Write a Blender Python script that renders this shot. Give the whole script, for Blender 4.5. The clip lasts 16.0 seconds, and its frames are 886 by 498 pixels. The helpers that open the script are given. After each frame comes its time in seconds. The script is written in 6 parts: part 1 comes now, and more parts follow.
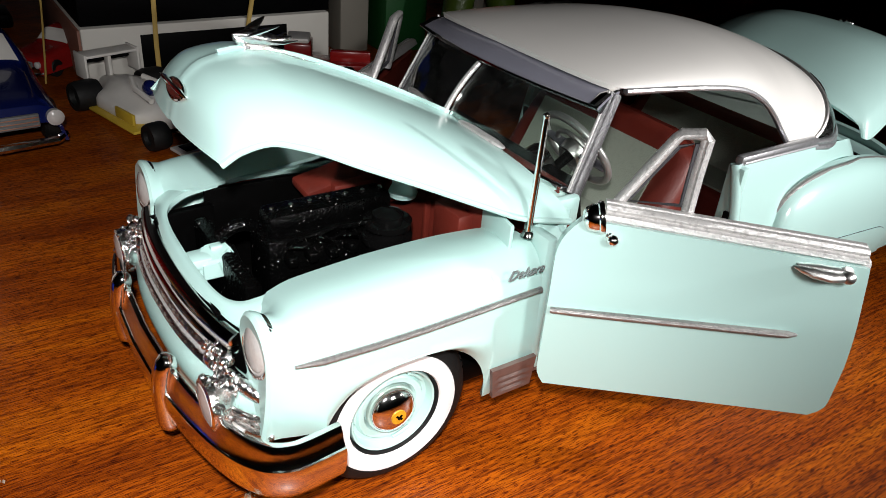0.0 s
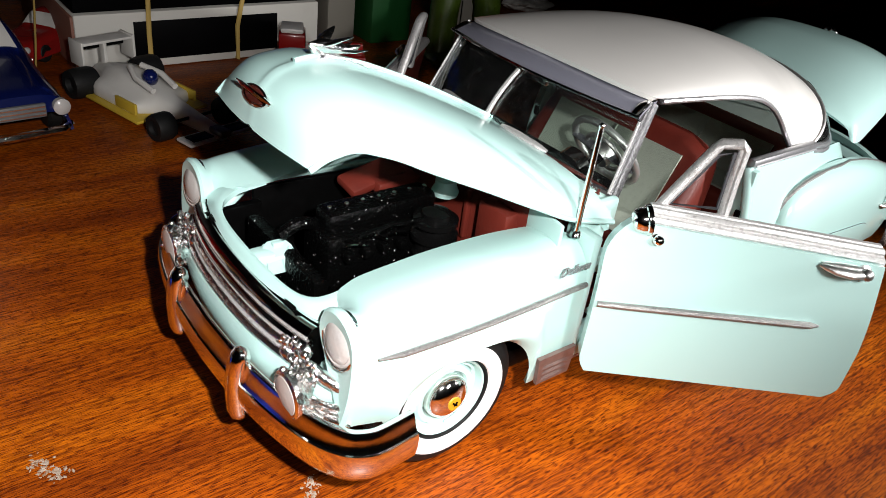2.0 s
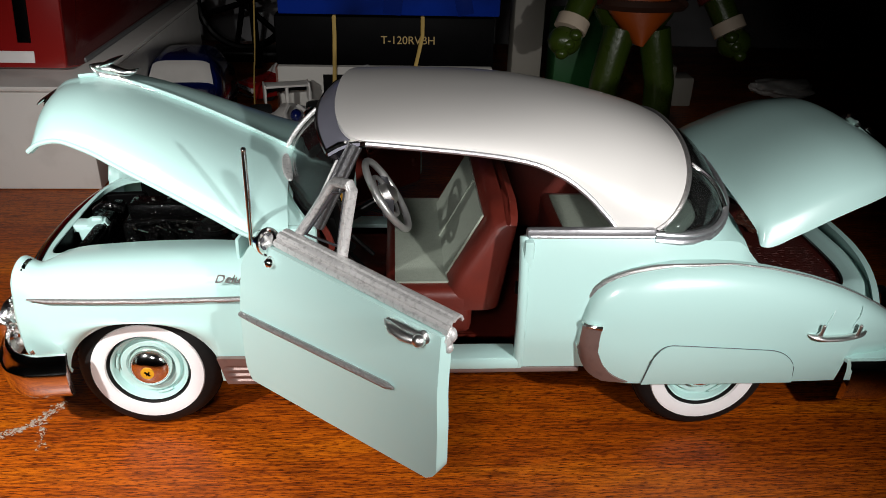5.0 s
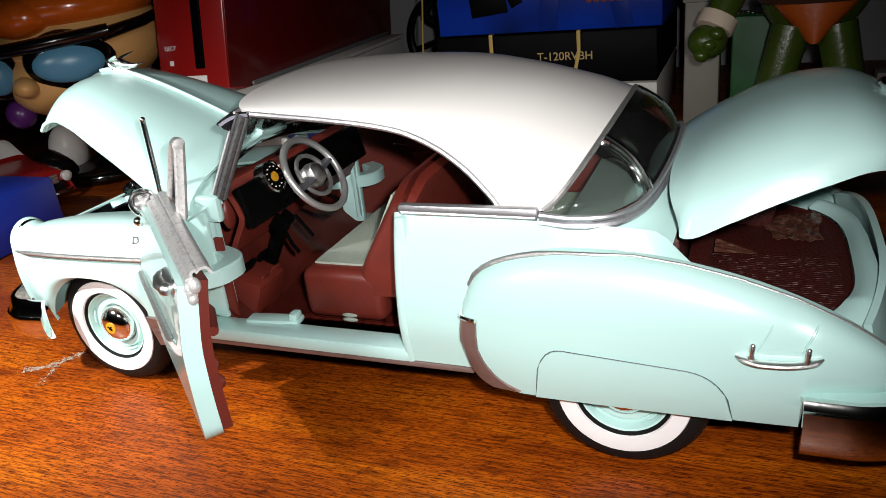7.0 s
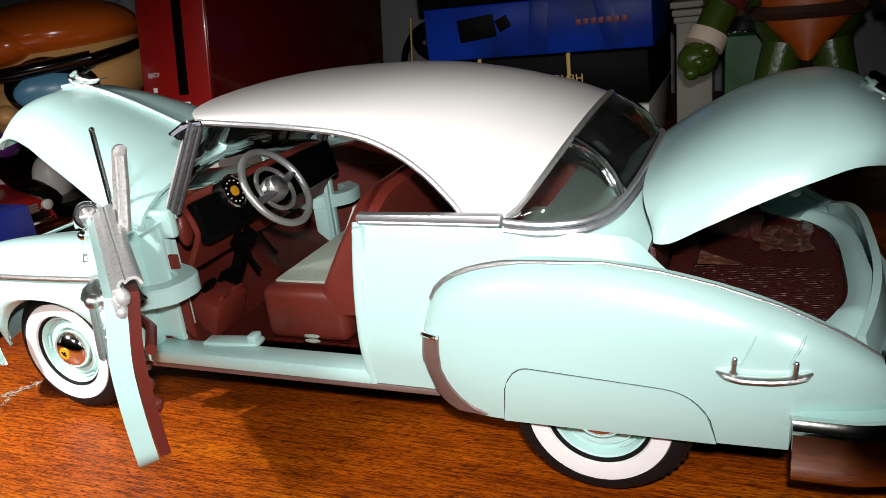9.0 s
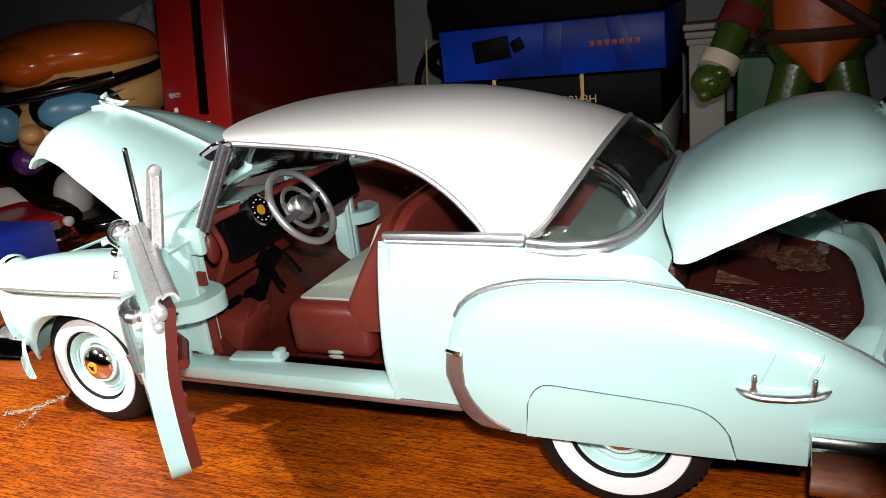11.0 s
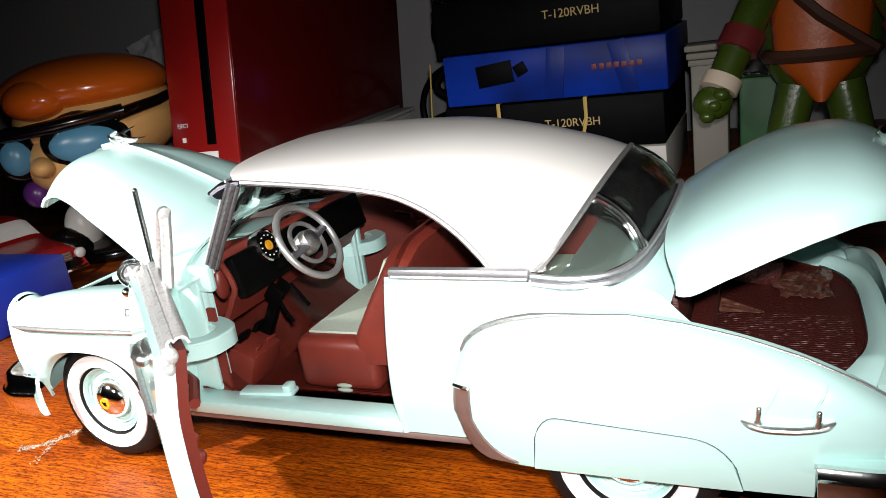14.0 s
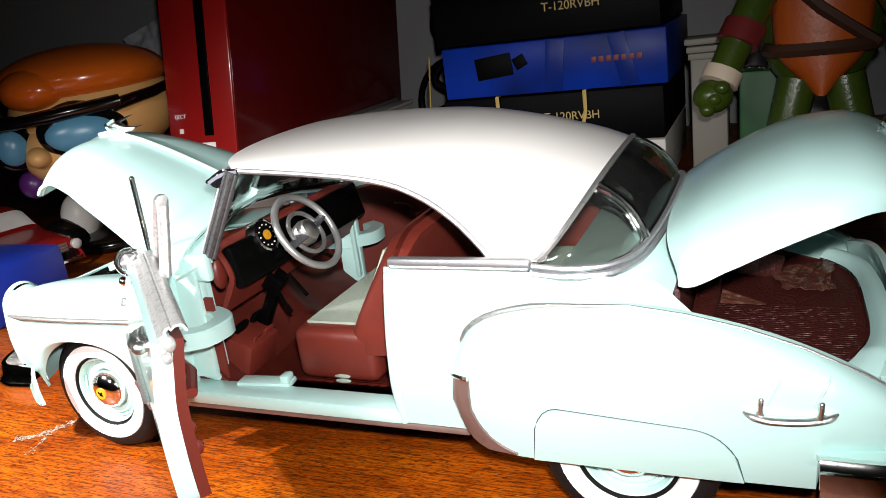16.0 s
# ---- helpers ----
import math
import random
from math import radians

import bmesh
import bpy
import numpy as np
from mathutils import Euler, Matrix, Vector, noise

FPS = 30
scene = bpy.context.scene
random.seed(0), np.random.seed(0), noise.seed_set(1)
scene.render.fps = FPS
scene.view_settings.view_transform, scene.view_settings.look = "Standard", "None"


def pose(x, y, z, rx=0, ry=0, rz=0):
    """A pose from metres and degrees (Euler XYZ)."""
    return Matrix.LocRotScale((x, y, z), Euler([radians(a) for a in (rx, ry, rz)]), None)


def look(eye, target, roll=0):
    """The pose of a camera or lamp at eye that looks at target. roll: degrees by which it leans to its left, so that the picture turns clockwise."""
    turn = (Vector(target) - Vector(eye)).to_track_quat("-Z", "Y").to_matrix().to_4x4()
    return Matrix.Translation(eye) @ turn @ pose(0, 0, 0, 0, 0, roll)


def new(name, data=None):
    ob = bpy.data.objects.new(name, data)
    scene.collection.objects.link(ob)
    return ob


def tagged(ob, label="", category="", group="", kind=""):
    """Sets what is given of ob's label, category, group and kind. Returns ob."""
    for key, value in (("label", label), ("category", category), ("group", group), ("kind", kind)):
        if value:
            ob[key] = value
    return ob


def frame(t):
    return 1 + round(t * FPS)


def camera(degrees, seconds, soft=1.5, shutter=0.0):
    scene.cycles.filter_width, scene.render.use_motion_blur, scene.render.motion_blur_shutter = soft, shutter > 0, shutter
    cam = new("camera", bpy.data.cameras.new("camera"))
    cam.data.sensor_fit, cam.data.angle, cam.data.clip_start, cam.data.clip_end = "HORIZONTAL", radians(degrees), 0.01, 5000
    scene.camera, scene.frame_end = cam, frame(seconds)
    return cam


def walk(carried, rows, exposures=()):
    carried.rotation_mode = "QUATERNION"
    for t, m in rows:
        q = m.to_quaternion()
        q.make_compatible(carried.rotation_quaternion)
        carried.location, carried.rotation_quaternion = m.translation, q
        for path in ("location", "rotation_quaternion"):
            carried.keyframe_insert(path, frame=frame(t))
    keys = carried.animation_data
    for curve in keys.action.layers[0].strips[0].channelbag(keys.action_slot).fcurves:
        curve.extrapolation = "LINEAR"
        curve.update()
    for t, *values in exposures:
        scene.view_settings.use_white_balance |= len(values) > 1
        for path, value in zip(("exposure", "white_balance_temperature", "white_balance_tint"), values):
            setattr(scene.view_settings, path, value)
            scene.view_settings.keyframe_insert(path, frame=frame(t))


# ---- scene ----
# the phone's way round the model, in true metres (the model is 1:18)
PATH = [
    (0, look((-0.15082, -0.15468, 0.14111), (-0.04935, -0.01461, 0.04069), 5.03)),
    (0.5, look((-0.15119, -0.15720, 0.14517), (-0.05045, -0.01721, 0.04391), 4.73)),
    (1, look((-0.15363, -0.15584, 0.15551), (-0.05122, -0.02147, 0.04847), 4.35)),
    (1.5, look((-0.17370, -0.14673, 0.15002), (-0.06204, -0.01782, 0.04554), 7.15)),
    (2, look((-0.17753, -0.14595, 0.14770), (-0.06516, -0.01644, 0.04475), 7.76)),
    (2.5, look((-0.17864, -0.15071, 0.14871), (-0.06867, -0.01927, 0.04561), 7.11)),
    (3, look((-0.17445, -0.15331, 0.15060), (-0.06633, -0.01969, 0.04835), 6.76)),
    (3.5, look((-0.16497, -0.16580, 0.15640), (-0.06612, -0.02573, 0.05340), 6.03)),
    (4, look((-0.12018, -0.19919, 0.16474), (-0.03733, -0.04633, 0.06588), 4.98)),
    (4.5, look((-0.06888, -0.22645, 0.16256), (-0.01927, -0.05640, 0.06970), 3.79)),
    (5, look((-0.00875, -0.22566, 0.15487), (0.00338, -0.04889, 0.06210), 1.69)),
    (5.2, look((0.01134, -0.22465, 0.15512), (0.01487, -0.04757, 0.06222), 1.11)),
    (7.3, look((0.10885, -0.20027, 0.12174), (0.02992, -0.03148, 0.04908), -6.89)),
    (7.5, look((0.10899, -0.19864, 0.11944), (0.02885, -0.02939, 0.04921), -7.00)),
    (8, look((0.11161, -0.19490, 0.11787), (0.03322, -0.02427, 0.04900), -7.43)),
    (8.5, look((0.11415, -0.19110, 0.11775), (0.03821, -0.01887, 0.05017), -7.39)),
    (9, look((0.11207, -0.19106, 0.11509), (0.03644, -0.01879, 0.04723), -6.87)),
    (9.2, look((0.11161, -0.19314, 0.11475), (0.03601, -0.02044, 0.04798), -6.40)),
    (11.3, look((0.11049, -0.19720, 0.11739), (0.03219, -0.02386, 0.05556), -6.80)),
    (11.5, look((0.11051, -0.19805, 0.11706), (0.03161, -0.02443, 0.05678), -6.65)),
    (12, look((0.11069, -0.19859, 0.11861), (0.03189, -0.02457, 0.05939), -6.86)),
    (12.5, look((0.11134, -0.19742, 0.11934), (0.03195, -0.02365, 0.06018), -7.22)),
    (13, look((0.11174, -0.19779, 0.11963), (0.03135, -0.02430, 0.06098), -7.39)),
    (13.5, look((0.11203, -0.19733, 0.12182), (0.03188, -0.02371, 0.06326), -7.82)),
    (14, look((0.11229, -0.19658, 0.12210), (0.03235, -0.02300, 0.06309), -8.01)),
    (14.5, look((0.11187, -0.19492, 0.12229), (0.03297, -0.02133, 0.06194), -8.11)),
    (15, look((0.11107, -0.19447, 0.11966), (0.03208, -0.02114, 0.05870), -7.62)),
    (15.5, look((0.11100, -0.19533, 0.12002), (0.03209, -0.02198, 0.05900), -7.66)),
    (16, look((0.11096, -0.19601, 0.12052), (0.03180, -0.02252, 0.06021), -7.65)),
]
EXPOSURES = [(0, -0.50), (1.0, -0.42), (1.5, -0.14), (3.5, -0.10), (4.5, -0.6), (5.2, -0.8), (7.3, -0.25), (9.0, -0.3), (11.5, 0.05), (12.5, 0.32), (16.0, 0.35)]
cam = camera(60.0, 16.0, soft=0.6)
walk(cam, PATH, EXPOSURES)

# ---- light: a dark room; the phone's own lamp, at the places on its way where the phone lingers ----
world = bpy.data.worlds.new("dark_room")
scene.world = world
world.use_nodes = True
world.node_tree.nodes["Background"].inputs[0].default_value = (0.6, 0.7, 1.0, 1)
world.node_tree.nodes["Background"].inputs[1].default_value = 0.001


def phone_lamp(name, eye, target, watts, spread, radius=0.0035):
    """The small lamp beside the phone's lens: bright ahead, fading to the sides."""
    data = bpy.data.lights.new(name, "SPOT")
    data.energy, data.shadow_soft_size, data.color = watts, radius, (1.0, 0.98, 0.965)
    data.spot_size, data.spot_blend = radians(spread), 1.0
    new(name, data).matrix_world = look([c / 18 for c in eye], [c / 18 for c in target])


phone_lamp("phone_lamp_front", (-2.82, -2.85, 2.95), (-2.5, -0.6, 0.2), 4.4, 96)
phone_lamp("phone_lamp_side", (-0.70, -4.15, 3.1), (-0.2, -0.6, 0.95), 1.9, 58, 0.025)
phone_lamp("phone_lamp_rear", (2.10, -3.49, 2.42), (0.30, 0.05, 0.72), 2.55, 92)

# ---- building tools; numbers below are metres of the full-size car, K brings them to the 1:18 model ----
K = 1 / 18
PI = math.pi


def knots(tab, x):
    """A smooth curve through (x, value) rows of a short table."""
    xs, ys = [r[0] for r in tab], [r[1] for r in tab]
    if x <= xs[0]:
        return ys[0]
    if x >= xs[-1]:
        return ys[-1]
    i = max(n for n in range(len(xs) - 1) if xs[n] <= x)
    d = [(ys[n + 1] - ys[n]) / (xs[n + 1] - xs[n]) for n in range(len(xs) - 1)]

    def slope(n):
        if n == 0:
            return d[0]
        if n == len(xs) - 1:
            return d[-1]
        return 0 if d[n - 1] * d[n] <= 0 else 2 * d[n - 1] * d[n] / (d[n - 1] + d[n])
    h = xs[i + 1] - xs[i]
    t = (x - xs[i]) / h
    return ((2 * t ** 3 - 3 * t * t + 1) * ys[i] + (t ** 3 - 2 * t * t + t) * h * slope(i)
            + (3 * t * t - 2 * t ** 3) * ys[i + 1] + (t ** 3 - t * t) * h * slope(i + 1))


def curve3(pts, t):
    """A smooth 3D curve through a few points, t from 0 to 1."""
    n = len(pts) - 1
    return Vector([knots([(k / n, p[a]) for k, p in enumerate(pts)], t) for a in range(3)])


def along(pts, count=24):
    return [curve3(pts, k / count) for k in range(count + 1)]


def sheet(bm, f, nu, nv):
    rows = [[bm.verts.new(f(i / nu, j / nv)) for j in range(nv + 1)] for i in range(nu + 1)]
    for i in range(nu):
        for j in range(nv):
            bm.faces.new((rows[i][j], rows[i + 1][j], rows[i + 1][j + 1], rows[i][j + 1]))
    return rows


def shell(f, nu, nv, thick=0.018, core=(0, 0, 0.7)):
    """A sheet with thickness, laid inwards: towards the point core."""
    bm = bmesh.new()
    rows = sheet(bm, f, nu, nv)
    bm.normal_update()
    core = Vector(core)
    lean = sum(p.normal.dot(p.calc_center_median() - core) * p.calc_area() for p in bm.faces)
    sign = 1 if lean > 0 else -1
    inner = [[bm.verts.new(v.co - sign * thick * v.normal) for v in r] for r in rows]
    for i in range(nu):
        for j in range(nv):
            bm.faces.new((inner[i][j], inner[i][j + 1], inner[i + 1][j + 1], inner[i + 1][j]))
    for i in range(nu):
        for j in (0, nv):
            bm.faces.new((rows[i][j], rows[i + 1][j], inner[i + 1][j], inner[i][j]))
    for j in range(nv):
        for i in (0, nu):
            bm.faces.new((rows[i][j], rows[i][j + 1], inner[i][j + 1], inner[i][j]))
    bmesh.ops.remove_doubles(bm, verts=bm.verts[:], dist=1e-5)
    bmesh.ops.recalc_face_normals(bm, faces=bm.faces[:])
    return bm


def tube(bm, pts, r, n=8, flat=1.0, closed=False):
    """A rod along points; r is a radius or a list of radii."""
    pts = [Vector(p) for p in pts]
    rs = r if isinstance(r, (list, tuple)) else [r] * len(pts)
    rings = []
    up = None
    for k, p in enumerate(pts):
        a = pts[k - 1] if (k or closed) else p
        b = pts[(k + 1) % len(pts)] if (k < len(pts) - 1 or closed) else p
        way = (b - a).normalized()
        if up is None:
            up = Vector((0, 0, 1)) if abs(way.z) < 0.9 else Vector((1, 0, 0))
        side = way.cross(up).normalized()
        up = side.cross(way).normalized()
        rings.append([bm.verts.new(p + rs[k] * (math.cos(2 * PI * q / n) * side + flat * math.sin(2 * PI * q / n) * up)) for q in range(n)])
    for k in range(len(rings) if closed else len(rings) - 1):
        one, two = rings[k], rings[(k + 1) % len(rings)]
        for q in range(n):
            bm.faces.new((one[q], one[(q + 1) % n], two[(q + 1) % n], two[q]))
    if not closed:
        bm.faces.new(rings[0][::-1])
        bm.faces.new(rings[-1])
    return bm


def lathe(bm, prof, m=Matrix(), n=32):
    """Turns a profile of (radius, height) round the local z axis of the pose m."""
    rings = []
    for r, h in prof:
        if r < 1e-6:
            rings.append([bm.verts.new(m @ Vector((0, 0, h)))])
        else:
            rings.append([bm.verts.new(m @ Vector((r * math.cos(2 * PI * q / n), r * math.sin(2 * PI * q / n), h))) for q in range(n)])
    for one, two in zip(rings, rings[1:]):
        for q in range(n):
            a, b, c, d = one[q % len(one)], one[(q + 1) % len(one)], two[(q + 1) % len(two)], two[q % len(two)]
            vs = [v for k, v in enumerate((a, b, c, d)) if v not in (a, b, c, d)[:k]]
            if len(vs) > 2:
                bm.faces.new(vs)
    return bm


def ring(bm, m, big, small, n=40, k=10):
    """A torus in the local xy plane of m."""
    pts = [m @ Vector((big * math.cos(2 * PI * q / n), big * math.sin(2 * PI * q / n), 0)) for q in range(n)]
    axis = (m.to_3x3() @ Vector((0, 0, 1))).normalized()
    centre = m.translation
    rings = []
    for p in pts:
        out = (p - centre).normalized()
        rings.append([bm.verts.new(p + small * (math.cos(2 * PI * q / k) * out + math.sin(2 * PI * q / k) * axis)) for q in range(k)])
    for a in range(n):
        for q in range(k):
            bm.faces.new((rings[a][q], rings[(a + 1) % n][q], rings[(a + 1) % n][(q + 1) % k], rings[a][(q + 1) % k]))
    return bm


def block(bm, centre, size, bevel=0.02, turn=(0, 0, 0), seg=2):
    """A box with rounded edges."""
    m = pose(*centre, *turn) @ Matrix.Diagonal((*size, 1))
    made = bmesh.ops.create_cube(bm, size=1.0, matrix=m)
    if bevel:
        edges = list({e for v in made["verts"] for e in v.link_edges})
        bmesh.ops.bevel(bm, geom=edges, offset=bevel, segments=seg, affect="EDGES", profile=0.5)
    return bm


def ball(bm, centre, size, turn=(0, 0, 0), n=20):
    bmesh.ops.create_uvsphere(bm, u_segments=n, v_segments=max(8, n // 2), radius=1.0, matrix=pose(*centre, *turn) @ Matrix.Diagonal((*size, 1)))
    return bm


def sweep(bm, path, prof):
    """Sweeps a closed profile of (outward, up) along a level path; outward is to the right of the way."""
    rings = []
    for k, p in enumerate(path):
        a, b = path[max(k - 1, 0)], path[min(k + 1, len(path) - 1)]
        way = Vector((b[0] - a[0], b[1] - a[1], 0)).normalized()
        out = Vector((way.y, -way.x, 0))
        rings.append([bm.verts.new(Vector(p) + out * o + Vector((0, 0, u))) for o, u in prof])
    n = len(prof)
    for one, two in zip(rings, rings[1:]):
        for q in range(n):
            bm.faces.new((one[q], one[(q + 1) % n], two[(q + 1) % n], two[q]))
    bm.faces.new(rings[0][::-1])
    bm.faces.new(rings[-1])
    bmesh.ops.recalc_face_normals(bm, faces=bm.faces[:])
    return bm


def part(name, bm, material, parent=None, label="", sharp=38):
    """Links a bmesh as one mesh object, brought to model size, under a thing or a part."""
    bmesh.ops.scale(bm, vec=(K, K, K), verts=bm.verts[:])
    me = bpy.data.meshes.new(name)
    bm.to_mesh(me)
    bm.free()
    for p in me.polygons:
        p.use_smooth = True
    me.set_sharp_from_angle(angle=radians(sharp))
    for m in (material if isinstance(material, (list, tuple)) else [material]):
        me.materials.append(m)
    ob = new(name, me)
    ob.parent = parent
    if label:
        tagged(ob, label)
    return ob


def writing(name, text, size, m, material, parent, thick=0.004, shear=0.0):
    """Letters of the built-in font as a mesh; m is the pose of their middle, in car metres."""
    font = bpy.data.curves.new(name, "FONT")
    font.body, font.size, font.extrude, font.shear = text, size, thick, shear
    font.align_x, font.align_y = "CENTER", "CENTER"
    made = bpy.data.objects.new(name, font)
    me = bpy.data.meshes.new_from_object(made)
    bpy.data.objects.remove(made)
    bm = bmesh.new()
    bm.from_mesh(me)
    bmesh.ops.transform(bm, matrix=m, verts=bm.verts[:])
    return part(name, bm, material, parent)


def thing(name, label, category, group=""):
    return tagged(new(name), label, category, group)

# ---- materials ----
def stuff(name, colour, rough=0.5, metal=0.0, coat=0.0, second=None, grain=60.0, bump=0.0, bumps=400.0, spread=0.5, amount=0.5, spec=0.5, edge=0.25):
    """A surface with a second colour in soft patches and fine relief. grain and bumps are per metre."""
    m = bpy.data.materials.new(name)
    m.use_nodes = True
    nt = m.node_tree
    b = nt.nodes["Principled BSDF"]
    b.inputs["Roughness"].default_value, b.inputs["Metallic"].default_value = rough, metal
    b.inputs["Coat Weight"].default_value, b.inputs["Coat Roughness"].default_value = coat, 0.03
    b.inputs["Specular IOR Level"].default_value = spec
    co = nt.nodes.new("ShaderNodeTexCoord")
    noi = nt.nodes.new("ShaderNodeTexNoise")
    noi.inputs["Scale"].default_value, noi.inputs["Detail"].default_value = grain, 6
    nt.links.new(co.outputs["Object"], noi.inputs["Vector"])
    mix = nt.nodes.new("ShaderNodeMix")
    mix.data_type = "RGBA"
    mix.inputs["A"].default_value = (*colour, 1)
    mix.inputs["B"].default_value = (*(second or [c * 0.86 for c in colour]), 1)
    ramp = nt.nodes.new("ShaderNodeMapRange")
    ramp.inputs["From Min"].default_value, ramp.inputs["From Max"].default_value = spread, spread + edge
    ramp.inputs["To Max"].default_value = amount
    nt.links.new(noi.outputs["Fac"], ramp.inputs["Value"])
    nt.links.new(ramp.outputs["Result"], mix.inputs["Factor"])
    nt.links.new(mix.outputs["Result"], b.inputs["Base Color"])
    rr = nt.nodes.new("ShaderNodeMapRange")
    rr.inputs["To Min"].default_value, rr.inputs["To Max"].default_value = rough * 0.85, min(1.0, rough * 1.2)
    nt.links.new(noi.outputs["Fac"], rr.inputs["Value"])
    nt.links.new(rr.outputs["Result"], b.inputs["Roughness"])
    if bump:
        fine = nt.nodes.new("ShaderNodeTexNoise")
        fine.inputs["Scale"].default_value, fine.inputs["Detail"].default_value = bumps, 4
        nt.links.new(co.outputs["Object"], fine.inputs["Vector"])
        bn = nt.nodes.new("ShaderNodeBump")
        bn.inputs["Strength"].default_value, bn.inputs["Distance"].default_value = bump, 0.0006
        nt.links.new(fine.outputs["Fac"], bn.inputs["Height"])
        nt.links.new(bn.outputs["Normal"], b.inputs["Normal"])
    return m


def glass(name, tint=(0.9, 0.95, 0.93)):
    m = bpy.data.materials.new(name)
    m.use_nodes = True
    nt = m.node_tree
    nt.nodes.remove(nt.nodes["Principled BSDF"])
    clear, gloss, mix, fres = (nt.nodes.new(k) for k in ("ShaderNodeBsdfTransparent", "ShaderNodeBsdfGlossy", "ShaderNodeMixShader", "ShaderNodeFresnel"))
    clear.inputs[0].default_value = (*tint, 1)
    gloss.inputs["Roughness"].default_value = 0.06
    fres.inputs["IOR"].default_value = 1.5
    wave, bend = nt.nodes.new("ShaderNodeTexNoise"), nt.nodes.new("ShaderNodeBump")
    wave.inputs["Scale"].default_value, wave.inputs["Detail"].default_value = 110, 1
    bend.inputs["Strength"].default_value, bend.inputs["Distance"].default_value = 0.5, 0.0012
    where = nt.nodes.new("ShaderNodeTexCoord")
    nt.links.new(where.outputs["Object"], wave.inputs["Vector"])
    nt.links.new(wave.outputs["Fac"], bend.inputs["Height"])
    nt.links.new(bend.outputs["Normal"], gloss.inputs["Normal"])
    nt.links.new(fres.outputs[0], mix.inputs[0])
    nt.links.new(clear.outputs[0], mix.inputs[1])
    nt.links.new(gloss.outputs[0], mix.inputs[2])
    film, dust = nt.nodes.new("ShaderNodeBsdfDiffuse"), nt.nodes.new("ShaderNodeMixShader")
    film.inputs[0].default_value = (0.6, 0.6, 0.6, 1)
    noi = nt.nodes.new("ShaderNodeTexNoise")
    noi.inputs["Scale"].default_value, noi.inputs["Detail"].default_value = 420, 5
    amount = nt.nodes.new("ShaderNodeMapRange")
    amount.inputs["From Min"].default_value, amount.inputs["From Max"].default_value = 0.35, 0.75
    amount.inputs["To Min"].default_value, amount.inputs["To Max"].default_value = 0.001, 0.006
    co = nt.nodes.new("ShaderNodeTexCoord")
    nt.links.new(co.outputs["Object"], noi.inputs["Vector"])
    nt.links.new(noi.outputs["Fac"], amount.inputs["Value"])
    nt.links.new(amount.outputs["Result"], dust.inputs[0])
    nt.links.new(mix.outputs[0], dust.inputs[1])
    nt.links.new(film.outputs[0], dust.inputs[2])
    nt.links.new(dust.outputs[0], nt.nodes["Material Output"].inputs[0])
    return m


def wood():
    """Red-brown varnished veneer: long grain along x, dark pores, wide bands."""
    m = bpy.data.materials.new("varnished_wood")
    m.use_nodes = True
    nt = m.node_tree
    b = nt.nodes["Principled BSDF"]
    co = nt.nodes.new("ShaderNodeTexCoord")

    def streak(sx, sy, scale, detail, distort=0.0):
        mp = nt.nodes.new("ShaderNodeMapping")
        mp.inputs["Scale"].default_value = (sx, sy, 1)
        mp.inputs["Rotation"].default_value = (0, 0, radians(4))
        n = nt.nodes.new("ShaderNodeTexNoise")
        n.inputs["Scale"].default_value, n.inputs["Detail"].default_value, n.inputs["Distortion"].default_value = scale, detail, distort
        nt.links.new(co.outputs["Object"], mp.inputs[0])
        nt.links.new(mp.outputs[0], n.inputs["Vector"])
        return n.outputs["Fac"]

    def ramp(src, *stops):
        r = nt.nodes.new("ShaderNodeValToRGB")
        while len(r.color_ramp.elements) < len(stops):
            r.color_ramp.elements.new(0.5)
        for e, (p, c) in zip(r.color_ramp.elements, stops):
            e.position, e.color = p, (*c, 1)
        nt.links.new(src, r.inputs[0])
        return r.outputs[0]

    def mult(a, c, f):
        x = nt.nodes.new("ShaderNodeMix")
        x.data_type, x.blend_type = "RGBA", "MULTIPLY"
        x.inputs["Factor"].default_value = f
        nt.links.new(a, x.inputs["A"])
        nt.links.new(c, x.inputs["B"])
        return x.outputs["Result"]
    bands = ramp(streak(1.0, 7.0, 9, 4, 0.6), (0.30, (0.25, 0.042, 0.001)), (0.52, (0.43, 0.086, 0.0018)), (0.72, (0.60, 0.150, 0.003)))
    fibre = ramp(streak(1.0, 14.0, 90, 6, 0.15), (0.36, (0.30, 0.22, 0.18)), (0.58, (1, 1, 1)))
    pores = ramp(streak(1.0, 9.0, 380, 3), (0.38, (0.22, 0.12, 0.08)), (0.50, (1, 1, 1)))
    col = mult(mult(bands, fibre, 0.88), pores, 0.95)
    nt.links.new(col, b.inputs["Base Color"])
    b.inputs["Roughness"].default_value = 0.5
    b.inputs["Specular IOR Level"].default_value = 0.2
    b.inputs["Coat Weight"].default_value, b.inputs["Coat Roughness"].default_value = 0.12, 0.3
    bn = nt.nodes.new("ShaderNodeBump")
    bn.inputs["Strength"].default_value, bn.inputs["Distance"].default_value = 0.25, 0.0003
    nt.links.new(streak(1.0, 12.0, 220, 3), bn.inputs["Height"])
    nt.links.new(bn.outputs["Normal"], b.inputs["Normal"])
    return m


